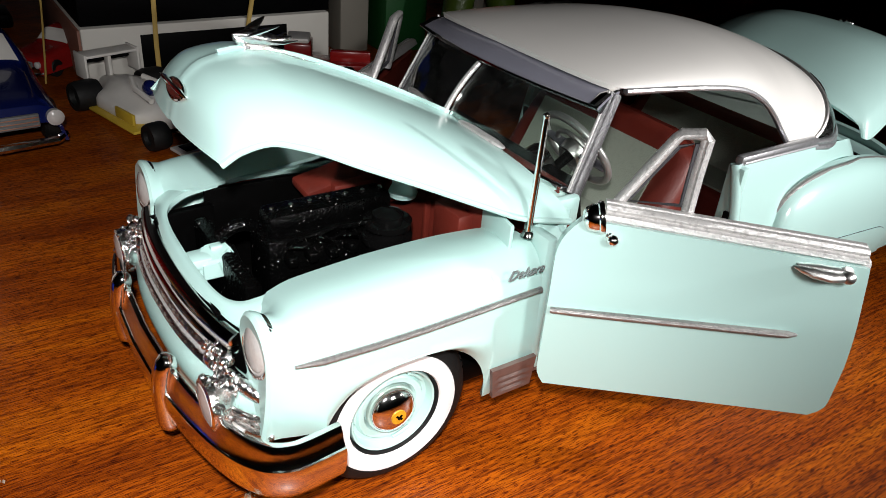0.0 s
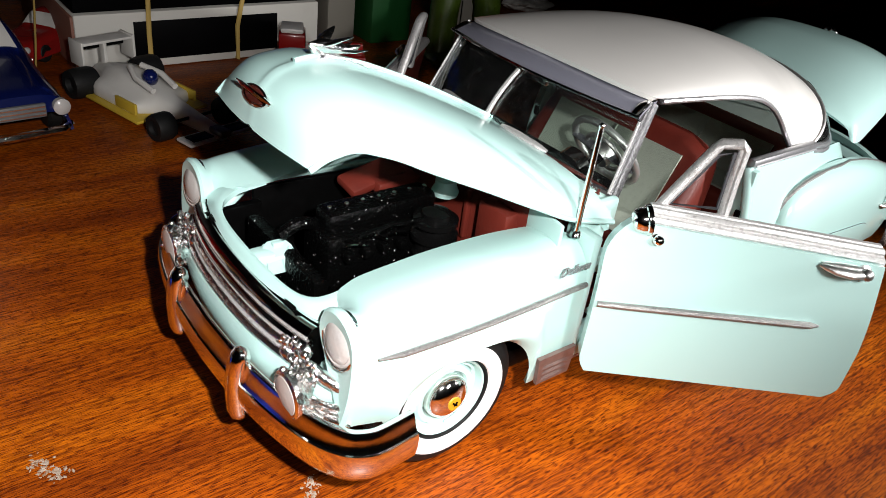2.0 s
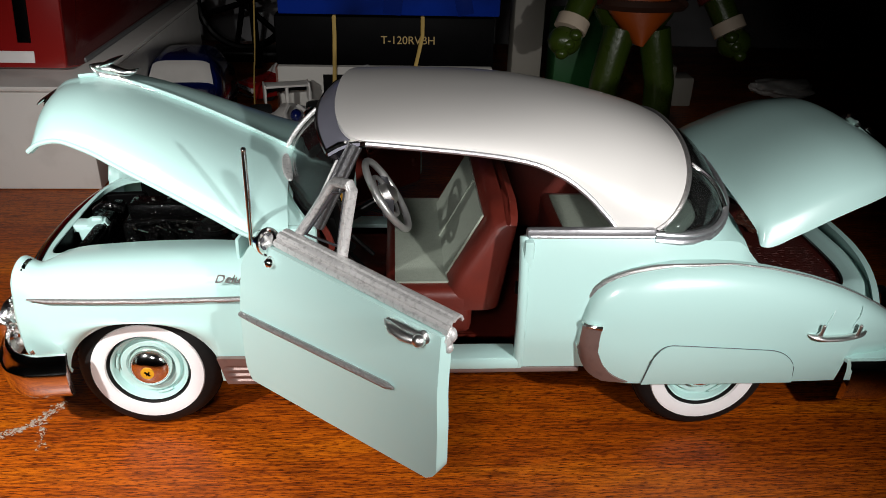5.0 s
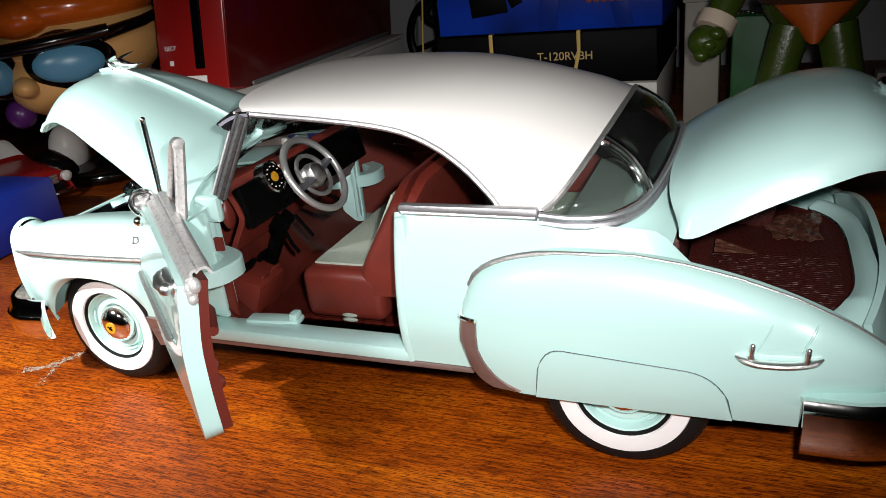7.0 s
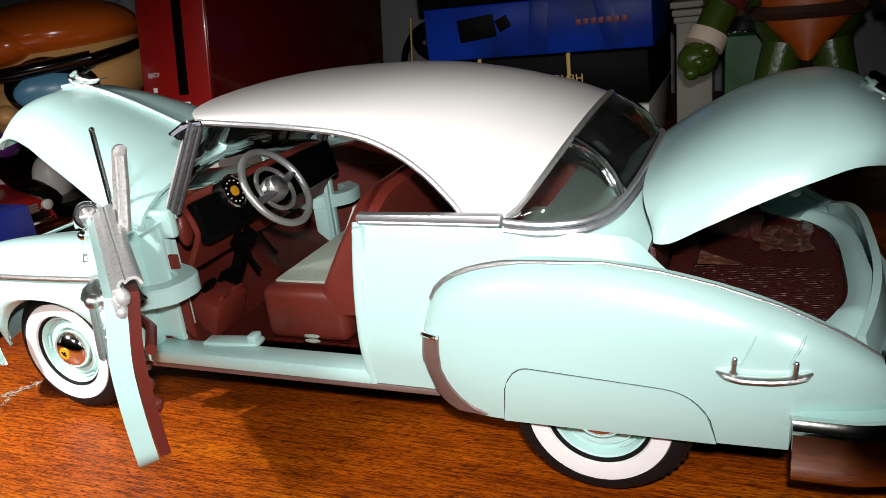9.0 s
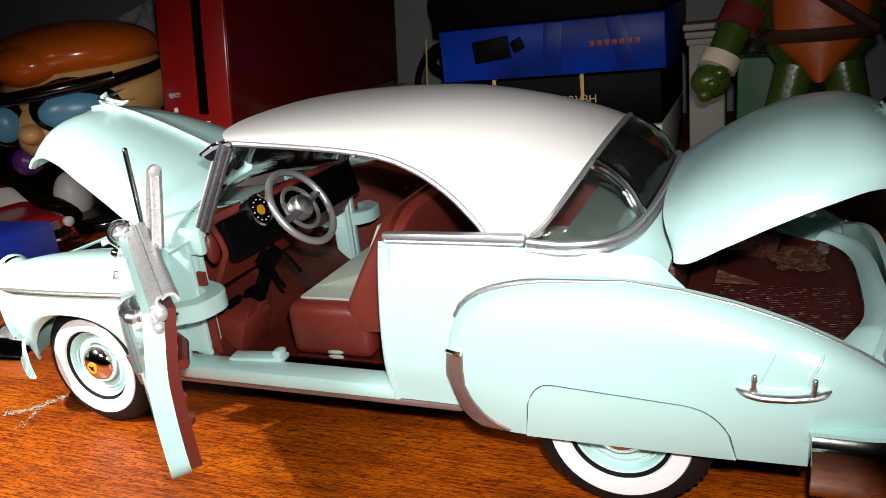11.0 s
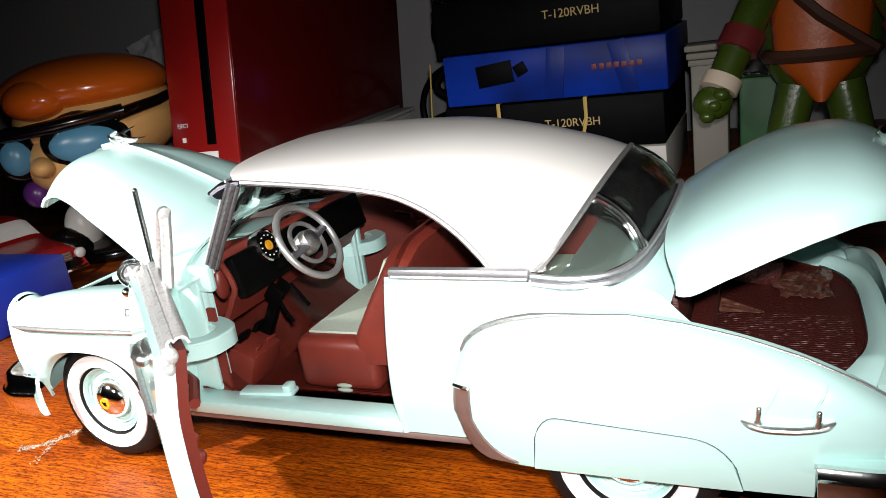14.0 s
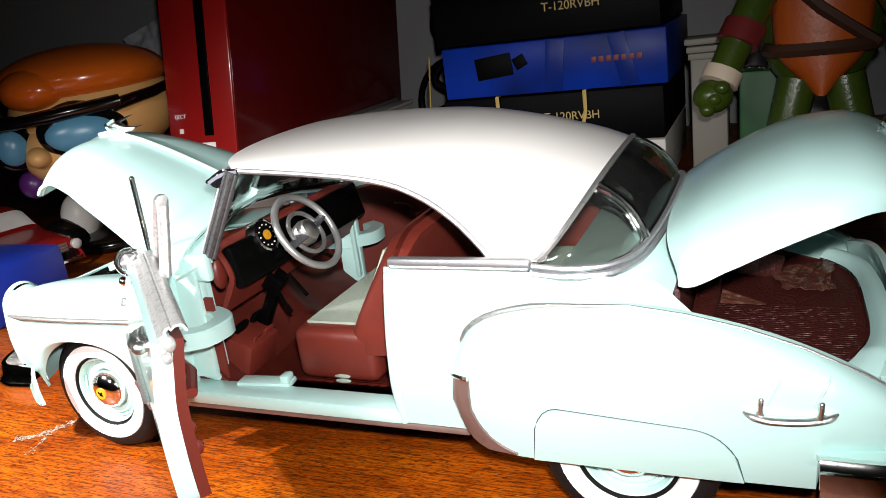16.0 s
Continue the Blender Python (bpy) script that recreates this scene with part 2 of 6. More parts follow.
WOOD = wood()
MINT = stuff("mint_paint", (0.46, 0.685, 0.65), 0.32, coat=0.7, grain=14, amount=0.25, bump=0.02, bumps=900)
ROOF = stuff("white_paint", (0.74, 0.72, 0.69), 0.34, coat=0.6, grain=14, amount=0.2, bump=0.02, bumps=900)
CHROME = stuff("chrome", (0.88, 0.87, 0.85), 0.09, 1.0, grain=300, amount=0.2, bump=0.08, bumps=260)
GLINT = stuff("pitted_chrome", (0.88, 0.87, 0.86), 0.18, 1.0, grain=300, amount=0.2, bump=1.0, bumps=560)
SATIN = stuff("satin_chrome", (0.80, 0.79, 0.77), 0.34, 1.0, grain=300, amount=0.2, bump=0.2, bumps=900)
BADGE = stuff("badge_enamel", (0.06, 0.014, 0.010), 0.2, coat=0.5, grain=900, second=(0.35, 0.33, 0.3), spread=0.6, amount=0.8)
FOILDARK = stuff("dark_foil_trim", (0.14, 0.14, 0.145), 0.36, 0.7, grain=900, amount=0.8, second=(0.05, 0.05, 0.052), bump=0.3, bumps=1500)
FOIL = stuff("silver_foil_trim", (0.42, 0.41, 0.40), 0.38, 0.8, grain=900, amount=0.7, second=(0.22, 0.21, 0.21), bump=0.25, bumps=1800)
BRIGHTFOIL = stuff("bright_foil_trim", (0.64, 0.63, 0.62), 0.40, 0.55, grain=900, amount=0.7, second=(0.28, 0.27, 0.27), bump=0.3, bumps=1600)
BELTCHROME = stuff("smooth_belt_chrome", (0.52, 0.52, 0.54), 0.36, 0.85, grain=700, amount=0.5, second=(0.34, 0.34, 0.36), bump=0.12, bumps=1500)
DARKTRIM = stuff("dark_grey_trim", (0.085, 0.085, 0.095), 0.42, 0.3, grain=500, bump=0.1)
RED = stuff("oxblood_plastic", (0.130, 0.018, 0.011), 0.42, grain=120, second=(0.08, 0.012, 0.008), bump=0.12, bumps=900)
CLOTH = stuff("grey_green_cloth", (0.30, 0.34, 0.28), 0.8, grain=700, bump=0.35, bumps=2500)
BLACK = stuff("black_plastic", (0.0015, 0.0015, 0.0015), 0.3, spec=0.05, grain=300, second=(0.003, 0.003, 0.003), bump=0.1)
GLOSSBLACK = stuff("gloss_black", (0.003, 0.003, 0.003), 0.12, spec=0.6, grain=300)
ENGINE = stuff("engine_black", (0.0012, 0.0012, 0.0012), 0.14, spec=0.12, grain=1000, second=(0.85, 0.85, 0.85), spread=0.70, edge=0.03, amount=1.0, bump=0.9, bumps=1000)
RUBBER = stuff("tyre_rubber", (0.006, 0.006, 0.006), 0.6, spec=0.3, grain=500, bump=0.2)
WHITEWALL = stuff("white_rubber", (0.80, 0.78, 0.78), 0.5, grain=200, amount=0.3)
AMBER = stuff("amber_emblem", (0.62, 0.30, 0.015), 0.35, grain=900, second=(0.25, 0.08, 0.01))
BROWNFOIL = stuff("brown_metal_guard", (0.26, 0.18, 0.16), 0.36, 0.55, grain=300, second=(0.17, 0.11, 0.10), bump=0.1)
LENS = stuff("lamp_lens", (0.50, 0.48, 0.46), 0.22, coat=0.8, grain=1500, second=(0.4, 0.39, 0.38), bump=0.15, bumps=900)
GLASS = glass("window_glass")
# black visor; the lilac-grey sheen it reflects is put into the base colour
VISOR = stuff("visor_with_sheen", (0.27, 0.27, 0.33), 0.40, 0.25, coat=0.6, grain=40, second=(0.20, 0.20, 0.25))

# ---- the place: a desk against a grey wall in a dark room ----
def slab(name, centre, size, material, bevel=0.0, kind="structure", label="", category=""):
    bm = bmesh.new()
    block(bm, centre, size, bevel)
    return tagged(part(name, bm, material), label, category, "", kind)


WALLPAINT = stuff("grey_wall_paint", (0.30, 0.295, 0.30), 0.8, grain=8, bump=0.2, bumps=120)
FLOORMAT = stuff("dark_floor", (0.06, 0.05, 0.045), 0.6, grain=6)
slab("tabletop", (2, -0.6, -0.3), (44, 18, 0.6), WOOD, 0.06, label="varnished red-brown wooden desk top with dark grain", category="table")
slab("wall_north", (2, 9.4, 12), (90, 1.2, 60), WALLPAINT, label="plain grey painted wall", category="wall")
slab("wall_south", (2, -40, 12), (90, 1.2, 60), WALLPAINT, label="plain grey painted wall", category="wall")
slab("wall_west", (-42, -15, 12), (1.2, 52, 60), WALLPAINT, label="plain grey painted wall", category="wall")
slab("wall_east", (46, -15, 12), (1.2, 52, 60), WALLPAINT, label="plain grey painted wall", category="wall")
slab("ceiling", (2, -15, 31), (90, 52, 1), WALLPAINT, label="plain grey ceiling", category="ceiling")
slab("floor", (2, -15, -14), (90, 52, 1), FLOORMAT, label="dark floor", category="floor")

# ---- the model car: nose to -x, driver's side to -y ----
car = thing("model_car", "mint green model coupe with white roof, doors and lids open", "model car")
FX, RX, WZ = -1.43, 1.46, 0.365


# -- wheels --
def tread():
    bm = bmesh.new()
    for q in range(56):
        a = 2 * PI * q / 56
        block(bm, (0.366 * math.cos(a), 0.366 * math.sin(a), 0.0), (0.008, 0.022, 0.10), 0, (0, 0, math.degrees(a)))
    return bm


def wheel(x, side, turn=0):
    hub = new("wheel")
    hub.parent = car
    hub.matrix_local = pose(x * K, side * (0.68 if x < 0 else 0.755) * K, WZ * K, 90 if side < 0 else -90, 0, 0) @ pose(0, 0, 0, 0, 0, turn)
    bm = bmesh.new()
    lathe(bm, [(0.20, -0.10), (0.30, -0.115), (0.345, -0.09), (0.365, -0.06), (0.367, 0.0), (0.365, 0.05), (0.348, 0.085),
               (0.32, 0.105), (0.288, 0.115), (0.285, 0.108), (0.21, 0.10), (0.20, 0.07)], n=56)
    tyre = part("tyre", bm, RUBBER, hub, "black rubber tyre")
    tagged(part("tread", tread(), RUBBER, tyre), kind="stuff")
    bm = bmesh.new()
    lathe(bm, [(0.212, 0.100), (0.216, 0.112), (0.25, 0.118), (0.282, 0.117), (0.287, 0.108)], n=56)
    part("whitewall", bm, WHITEWALL, hub, "white sidewall ring")
    bm = bmesh.new()
    lathe(bm, [(0.0, 0.03), (0.11, 0.035), (0.125, 0.06), (0.150, 0.065), (0.162, 0.045), (0.178, 0.05), (0.188, 0.085), (0.196, 0.09), (0.203, 0.06), (0.203, -0.09), (0, -0.09)], n=56)
    for a in (0.5, 2.6, 4.7):
        tube(bm, [(0.17 * math.cos(a + d), 0.17 * math.sin(a + d), 0.062) for d in (-0.25, -0.1, 0.1, 0.25)], 0.007, 6)
    part("rim", bm, MINT, hub, "mint painted rim")
    bm = bmesh.new()
    lathe(bm, [(0.112, 0.05), (0.110, 0.075), (0.098, 0.098), (0.07, 0.116), (0.035, 0.125), (0.0, 0.127)], n=40)
    cap = part("hubcap", bm, CHROME, hub, "chrome hubcap")
    bm = bmesh.new()
    lathe(bm, [(0.034, 0.120), (0.034, 0.130), (0.0, 0.132)], n=24)
    part("hub_emblem", bm, AMBER, cap, "amber round emblem")
    bm = bmesh.new()
    block(bm, (0, 0, 0.1325), (0.008, 0.034, 0.005), 0, (0, 0, 30))
    block(bm, (0.004, 0, 0.1327), (0.024, 0.008, 0.005), 0, (0, 0, 30))
    part("hub_cross", bm, BLACK, cap)
    return hub


wheel(FX, -1, 20)
wheel(FX, 1)
wheel(RX, -1, 40)
wheel(RX, 1)

# -- front fenders --
F_TOP = [(-1.975, 0.93), (-1.95, 0.95), (-1.90, 0.972), (-1.7, 1.0), (-1.3, 1.03), (-0.8, 1.06)]
F_OUT = [(-1.975, 0.815), (-1.92, 0.85), (-1.75, 0.875), (-1.4, 0.885), (-0.8, 0.875)]
F_IN = [(-1.975, 0.53), (-1.86, 0.485), (-1.72, 0.455), (-1.47, 0.455), (-1.16, 0.475), (-0.88, 0.53), (-0.8, 0.57)]
LAMP = Vector((-1.962, 0.70, 0.847))


def fender_low(x):
    if x < -1.784:
        return 0.485
    if x < -1.04:
        a = (x + 1.412) / 0.372
        return 0.40 + 0.31 * math.sqrt(max(0.0, 1 - a * a)) if abs(a) < 1 else 0.40
    return 0.345


def front_fender(side):
    xs = [-1.975, -1.965, -1.95, -1.92, -1.88, -1.84] + [-1.412 - 0.372 * math.cos(PI * k / 26) for k in range(27)] + [-1.02, -0.98, -0.92, -0.86, -0.815]

    def f(u, v):
        k = u * (len(xs) - 1)
        x = xs[round(k)]
        yi, yo, zt, mid = knots(F_IN, x), knots(F_OUT, x), knots(F_TOP, x), 0.73
        if v < 0.6:
            a = v / 0.6 * PI / 2
            y = yi + (yo - yi) * math.sin(a) ** 0.85
            z = mid + (zt - mid) * max(0.0, math.cos(a)) ** 0.55
            if v < 0.3:
                z -= 0.075 * ((0.3 - v) / 0.3) ** 1.6
        else:
            w = (v - 0.6) / 0.4
            z = mid + (fender_low(x) - mid) * w
            y = yo + 0.012 * math.sin(w * PI) - 0.03 * w * w
        # towards the lamp the crown closes into the lamp's circle
        w = max(0.0, min(1.0, (-1.85 - x) / 0.12))
        w = w * w * (3 - 2 * w)
        a = radians(208 - 208 * min(v, 0.6) / 0.6)
        low = max(0.0, (v - 0.6) / 0.4)
        ly = LAMP.y + 0.130 * math.cos(a) + 0.012 * math.sin(low * PI) - 0.03 * low * low
        lz = LAMP.z + 0.130 * math.sin(a)
        if low:
            lz = LAMP.z + (fender_low(x) - LAMP.z) * low
        return Vector((x - 0.02 * w * low, side * (y + (ly - y) * w), z + (lz - z) * w))
    bm = shell(f, len(xs) - 1, 32, 0.02)
    part("front_fender", bm, MINT, car)
    # nose under and behind the lamp
    bm = bmesh.new()
    rows = [[f(0, j / 32) for j in range(33)], [], []]
    centre = Vector((-1.95, side * 0.69, 0.78))
    for p in rows[0]:
        rows[1].append(Vector((p.x - 0.012, centre.y + (p.y - centre.y) * 0.93, centre.z + (p.z - centre.z) * 0.93)))
        rows[2].append(Vector((-1.975, centre.y + (p.y - centre.y) * 0.1, centre.z + (p.z - centre.z) * 0.1)))
    vs = [[bm.verts.new(p) for p in r] for r in rows]
    for a, b in zip(vs, vs[1:]):
        for j in range(32):
            bm.faces.new((a[j], a[j + 1], b[j + 1], b[j]))
        bm.faces.new((a[32], a[0], b[0], b[32]))
    bmesh.ops.recalc_face_normals(bm, faces=bm.faces[:])
    part("fender_nose", bm, MINT, car)
    # headlamp
    m = pose(-1.968, side * 0.706, 0.850, 0, -80, 0) @ Matrix.Scale(0.94, 4)
    bm = bmesh.new()
    lathe(bm, [(0.124, -0.02), (0.128, -0.006), (0.127, 0.007), (0.121, 0.014), (0.114, 0.014), (0.108, 0.006), (0.106, -0.03)], m, 36)
    lamp = part("headlamp", bm, CHROME, car, "chrome headlamp ring")
    bm = bmesh.new()
    lathe(bm, [(0.112, -0.01), (0.109, 0.014), (0.100, 0.018), (0.096, 0.016), (0.075, 0.027), (0.03, 0.034), (0, 0.035)], m, 36)
    part("lens", bm, LENS, lamp, "frosted clear lens")
    # stone guard behind the wheel
    bm = bmesh.new()

    def guard(u, v):
        z = 0.52 - 0.17 * v
        x = -1.045 + 0.035 * v + u * (0.235 - 0.03 * v)
        ridge = -0.009 * (1 if int(v * 9) % 2 else 0) if 0.25 < v < 0.85 and 0.15 < u < 0.85 else 0
        return Vector((x, side * (0.905 - 0.02 * v + ridge), z))
    part("stone_guard", shell(guard, 10, 18, 0.02), BROWNFOIL, car, "brown metal stone guard")
    bm = bmesh.new()
    pts = [(x, side * (knots(F_OUT, x) + 0.012), 0.845 + 0.012 * (x + 1.9)) for x in (-1.9, -1.8, -1.6, -1.4, -1.2, -1.0, -0.83)]
    tube(bm, pts, [0.005] + [0.013] * 6, 8)
    part("side_trim", bm, FOIL, car, "thin silver side moulding")


for s in (-1, 1):
    front_fender(s)
writing("script", "Deluxe", 0.062, pose(-0.925, -0.884, 0.962, 90, 0, 0), BELTCHROME, car, 0.003, 0.45)


# -- front panel, grille, bumper --
def front_x(y, lead=0.0):
    return -2.075 - lead + 0.07 * (abs(y) / 0.57) ** 2.4


def front_panel(u, v):
    y = -0.72 + 1.44 * u
    edge = max(0.0, abs(y) - 0.55) / 0.25
    return Vector((front_x(y, 0.035) - 0.045 * math.sin(PI * min(1.0, 1.25 * (1 - v))) * (1 - edge) + 0.03 * edge, y, 0.36 + 0.30 * v))


part("front_panel", shell(front_panel, 32, 12, 0.02), MINT, car)
bm = bmesh.new()
path = [(front_x(y, -0.045), y, 0.72) for y in [0.62 * (1 - 2 * k / 24) for k in range(25)]]
sweep(bm, path, [(0.008, 0.10), (0.008, -0.10), (-0.008, -0.10), (-0.008, 0.10)])
part("grille_backing", bm, BLACK, car, "black panel behind the grille")

LIP_IN = [(-1.988, 0, 0.838), (-1.983, 0.22, 0.842), (-1.968, 0.36, 0.852), (-1.92, 0.45, 0.872), (-1.83, 0.478, 0.90), (-1.70, 0.475, 0.92)]
LIP_OUT = [(-2.045, 0, 0.815), (-2.035, 0.20, 0.818), (-2.01, 0.38, 0.825), (-1.98, 0.52, 0.832), (-1.92, 0.62, 0.845), (-1.78, 0.64, 0.86)]


def bay_lip(u, v):
    a = -1 + 2 * u
    p = curve3(LIP_IN, abs(a)).lerp(curve3(LIP_OUT, abs(a)), v)
    p = p + Vector((0, 0, 0.014 * math.sin(v * PI)))
    return Vector((p.x, math.copysign(p.y, a), p.z))


part("bay_lip", shell(bay_lip, 44, 6, 0.03, (-2, 0, 0.2)), MINT, car)
for s in (-1, 1):
    # the cheek that joins lip, fender and grille
    bm = bmesh.new()

    def cheek(u, v):
        top = curve3(LIP_OUT, 0.42 + 0.40 * u)
        foot = Vector((-1.985 + 0.02 * u, 0.40 + 0.24 * u, 0.60))
        p = top.lerp(foot, v)
        return Vector((p.x, s * p.y, p.z - 0.006))
    part("grille_cheek", shell(cheek, 8, 6, 0.015, (-1.8, 0, 0.7)), MINT, car)


rng = random.Random(7)


def bar(name, z, span, lead, high, deep, label="", mat=None):
    path = [(front_x(y, lead), y, z) for y in [span * (2 * k / 28 - 1) for k in range(29)]][::-1]
    prof = [(deep * math.cos(a), high * math.sin(a)) for a in [2 * PI * q / 12 for q in range(12)]]
    return part(name, sweep(bmesh.new(), path, prof), mat or CHROME, car, label)


bar("grille_bar", 0.793, 0.56, -0.015, 0.026, 0.04, "thick chrome upper grille bar")
bar("grille_bar", 0.748, 0.56, 0.005, 0.016, 0.03)
bar("grille_bar", 0.700, 0.54, 0.015, 0.022, 0.03, "", GLINT)
bar("grille_bar", 0.655, 0.58, 0.035, 0.016, 0.03, "", GLINT)
# thin bright rods added for the white glints along the bars
for z, lead in ((0.772, 0.012), (0.724, 0.022), (0.678, 0.040)):
    bar("grille_glint_line", z, 0.55, lead, 0.006, 0.010, "", BRIGHTFOIL)
bar("grille_strip", 0.735, 0.53, -0.028, 0.030, 0.012, "mint strip behind the grille bars", MINT)
for k in range(11):
    y = -0.45 + 0.09 * k
    bm = bmesh.new()
    block(bm, (front_x(y, 0.012), y, 0.69), (0.045, 0.018, 0.07), 0.007)
    part("grille_tooth", bm, GLINT, car)
for s in (-1, 1):
    bm = bmesh.new()
    ball(bm, (-2.065, s * 0.475, 0.675), (0.034, 0.042, 0.034), n=16)
    ball(bm, (-2.035, s * 0.565, 0.725), (0.030, 0.034, 0.032), n=16)
    ball(bm, (-2.055, s * 0.60, 0.665), (0.030, 0.034, 0.028), n=16)
    tube(bm, [(-2.05, s * 0.46, 0.74), (-2.04, s * 0.52, 0.70), (-2.05, s * 0.60, 0.62)], [0.02, 0.03, 0.03], 10)
    for q in range(46):
        ball(bm, (-2.055 + rng.uniform(-0.03, 0.02), s * rng.uniform(0.43, 0.66), rng.uniform(0.605, 0.755)), (rng.uniform(0.008, 0.020), rng.uniform(0.010, 0.026), rng.uniform(0.008, 0.016)), (rng.uniform(0, 90), rng.uniform(0, 90), 0), 8)
    part("grille_knob", bm, GLINT, car)
    bm = bmesh.new()
    tube(bm, along([(-2.05, s * 0.60, 0.690), (-2.01, s * 0.68, 0.660), (-1.95, s * 0.755, 0.625)], 10), [0.02] + [0.028] * 9 + [0.03], 10)
    ball(bm, (-1.945, s * 0.765, 0.615), (0.035, 0.032, 0.03), n=14)
    part("grille_end", bm, GLINT, car)
    bm = bmesh.new()
    for q in range(3):
        tube(bm, along([(-2.09 + 0.012 * q, s * 0.66, 0.60 - 0.03 * q), (-2.03, s * 0.73, 0.575 - 0.03 * q), (-1.965, s * (0.79 + 0.01 * q), 0.56 - 0.028 * q)], 8), 0.014, 8)
    part("grille_end", bm, GLINT, car)
    m = pose(-2.125, s * 0.615, 0.583, 0, -90, 0)
    bm = bmesh.new()
    lathe(bm, [(0.03, -0.10), (0.07, -0.07), (0.095, -0.03), (0.104, 0.0), (0.102, 0.02), (0.09, 0.026), (0.084, 0.012)], m, 28)
    for q in range(18):
        a = rng.uniform(0, 2 * PI)
        ball(bm, m @ Vector((0.10 * math.cos(a), 0.10 * math.sin(a), rng.uniform(-0.06, 0.02))), (rng.uniform(0.008, 0.018),) * 3, n=8)
    fog = part("parking_lamp", bm, GLINT, car, "chrome parking lamp shell")
    bm = bmesh.new()
    lathe(bm, [(0.088, 0.01), (0.08, 0.026), (0.04, 0.034), (0, 0.036)], m, 28)
    part("parking_lens", bm, LENS, fog, "clear parking lamp lens")
    bm = bmesh.new()
    ball(bm, (-2.10, s * 0.72, 0.475), (0.045, 0.05, 0.04), n=14)
    block(bm, (-2.06, s * 0.70, 0.50), (0.06, 0.08, 0.03), 0.01, (0, 0, s * 40))
    part("bumper_mount", bm, LENS, car)


def bumper(name, plan, z, out, label):
    prof = [(-0.004, 0.125), (0.008, 0.122), (0.021, 0.092), (0.023, 0.074), (0.039, 0.042), (0.048, 0.040), (0.053, 0.02), (0.051, -0.03), (0.043, -0.075), (0.027, -0.105), (0.0, -0.118), (-0.012, -0.118), (0.0, -0.03), (0.0, 0.06), (-0.016, 0.122)]
    if out > 0:
        prof = [(-0.004, 0.125), (0.012, 0.124), (0.024, 0.11), (0.030, 0.09), (0.044, 0.085), (0.047, 0.03), (0.046, -0.03), (0.040, -0.08), (0.025, -0.108), (0.0, -0.12), (-0.012, -0.12), (0.0, -0.03), (0.0, 0.06), (-0.016, 0.122)]
    path = [(x, y, z) for x, y in plan]
    return part(name, sweep(bmesh.new(), path, [(out * o, u) for o, u in prof]), CHROME, car, label)


front_plan = [(-1.755, -0.92), (-1.92, -0.935), (-2.00, -0.91), (-2.06, -0.845), (-2.115, -0.72), (-2.165, -0.5), (-2.195, -0.25), (-2.205, 0.0)]
front_plan = [tuple(curve3([(*p, 0) for p in front_plan], k / 30)[:2]) for k in range(31)]
front_plan = front_plan + [(x, -y) for x, y in front_plan[-2::-1]]
bumper("front_bumper", front_plan, 0.445, -1, "chrome front bumper with raised ridge")
for s in (-1, 1):
    bm = bmesh.new()
    tube(bm, along([(-2.20, s * 0.33, 0.28), (-2.22, s * 0.33, 0.33), (-2.225, s * 0.33, 0.46), (-2.205, s * 0.33, 0.59), (-2.17, s * 0.33, 0.62)], 14),
         [0.03, 0.04] + [0.045] * 11 + [0.035, 0.012], 10)
    part("bumper_guard", bm, CHROME, car)


# -- hood, raised --
H_RIDGE = [(-0.72, 0, 1.27), (-0.92, 0, 1.37), (-1.12, 0, 1.465), (-1.34, 0, 1.56), (-1.55, 0, 1.635), (-1.72, 0, 1.67), (-1.86, 0, 1.65), (-1.96, 0, 1.565), (-2.0, 0, 1.43)]
H_EDGE = [(-0.66, 0.82, 1.10), (-0.85, 0.76, 1.125), (-1.03, 0.685, 1.19), (-1.25, 0.61, 1.283), (-1.47, 0.538, 1.372), (-1.65, 0.48, 1.448), (-1.79, 0.448, 1.484), (-1.885, 0.432, 1.463), (-1.955, 0.412, 1.415)]


def hood_at(u, v):
    a = -1 + 2 * v
    r, e = curve3(H_RIDGE, u), curve3(H_EDGE, u)
    s = abs(a)
    rise = (1 - s ** 2.3) ** 0.62 if s < 1 else 0.0
    lift = 0.012 * math.exp(-(s / 0.04) ** 2)
    return Vector((e.x + (r.x - e.x) * (1 - s * s), math.copysign(e.y * s ** 0.92, a) if s else 0.0, e.z + (r.z - e.z) * rise + lift))


hood = part("hood", shell(hood_at, 44, 44, 0.022, (-1.3, 0, 1.0)), MINT, car, "mint hood propped wide open")
for edge in (0.0, 1.0):
    bm = bmesh.new()
    tube(bm, [hood_at(k / 40, edge) for k in range(41)], 0.013, 8)
    part("hood_lip", bm, MINT, hood)
bm = bmesh.new()
tube(bm, [hood_at(u / 20, 0.5) + Vector((0, 0, 0.006)) for u in range(0, 15)], 0.012, 6)
part("hood_strip", bm, MINT, hood)
bm = bmesh.new()
tube(bm, along([(-1.725, 0, 1.675), (-1.735, 0, 1.715), (-1.755, 0, 1.745), (-1.785, 0, 1.77)], 8), [0.022, 0.016, 0.014, 0.014, 0.016, 0.018, 0.018, 0.014, 0.004], 8)
tube(bm, along([(-1.785, 0, 1.772), (-1.73, 0, 1.762), (-1.67, 0, 1.75), (-1.60, 0, 1.735), (-1.55, 0, 1.745)], 10), [0.006, 0.016, 0.024, 0.03, 0.03, 0.028, 0.024, 0.02, 0.016, 0.012, 0.004], 10)
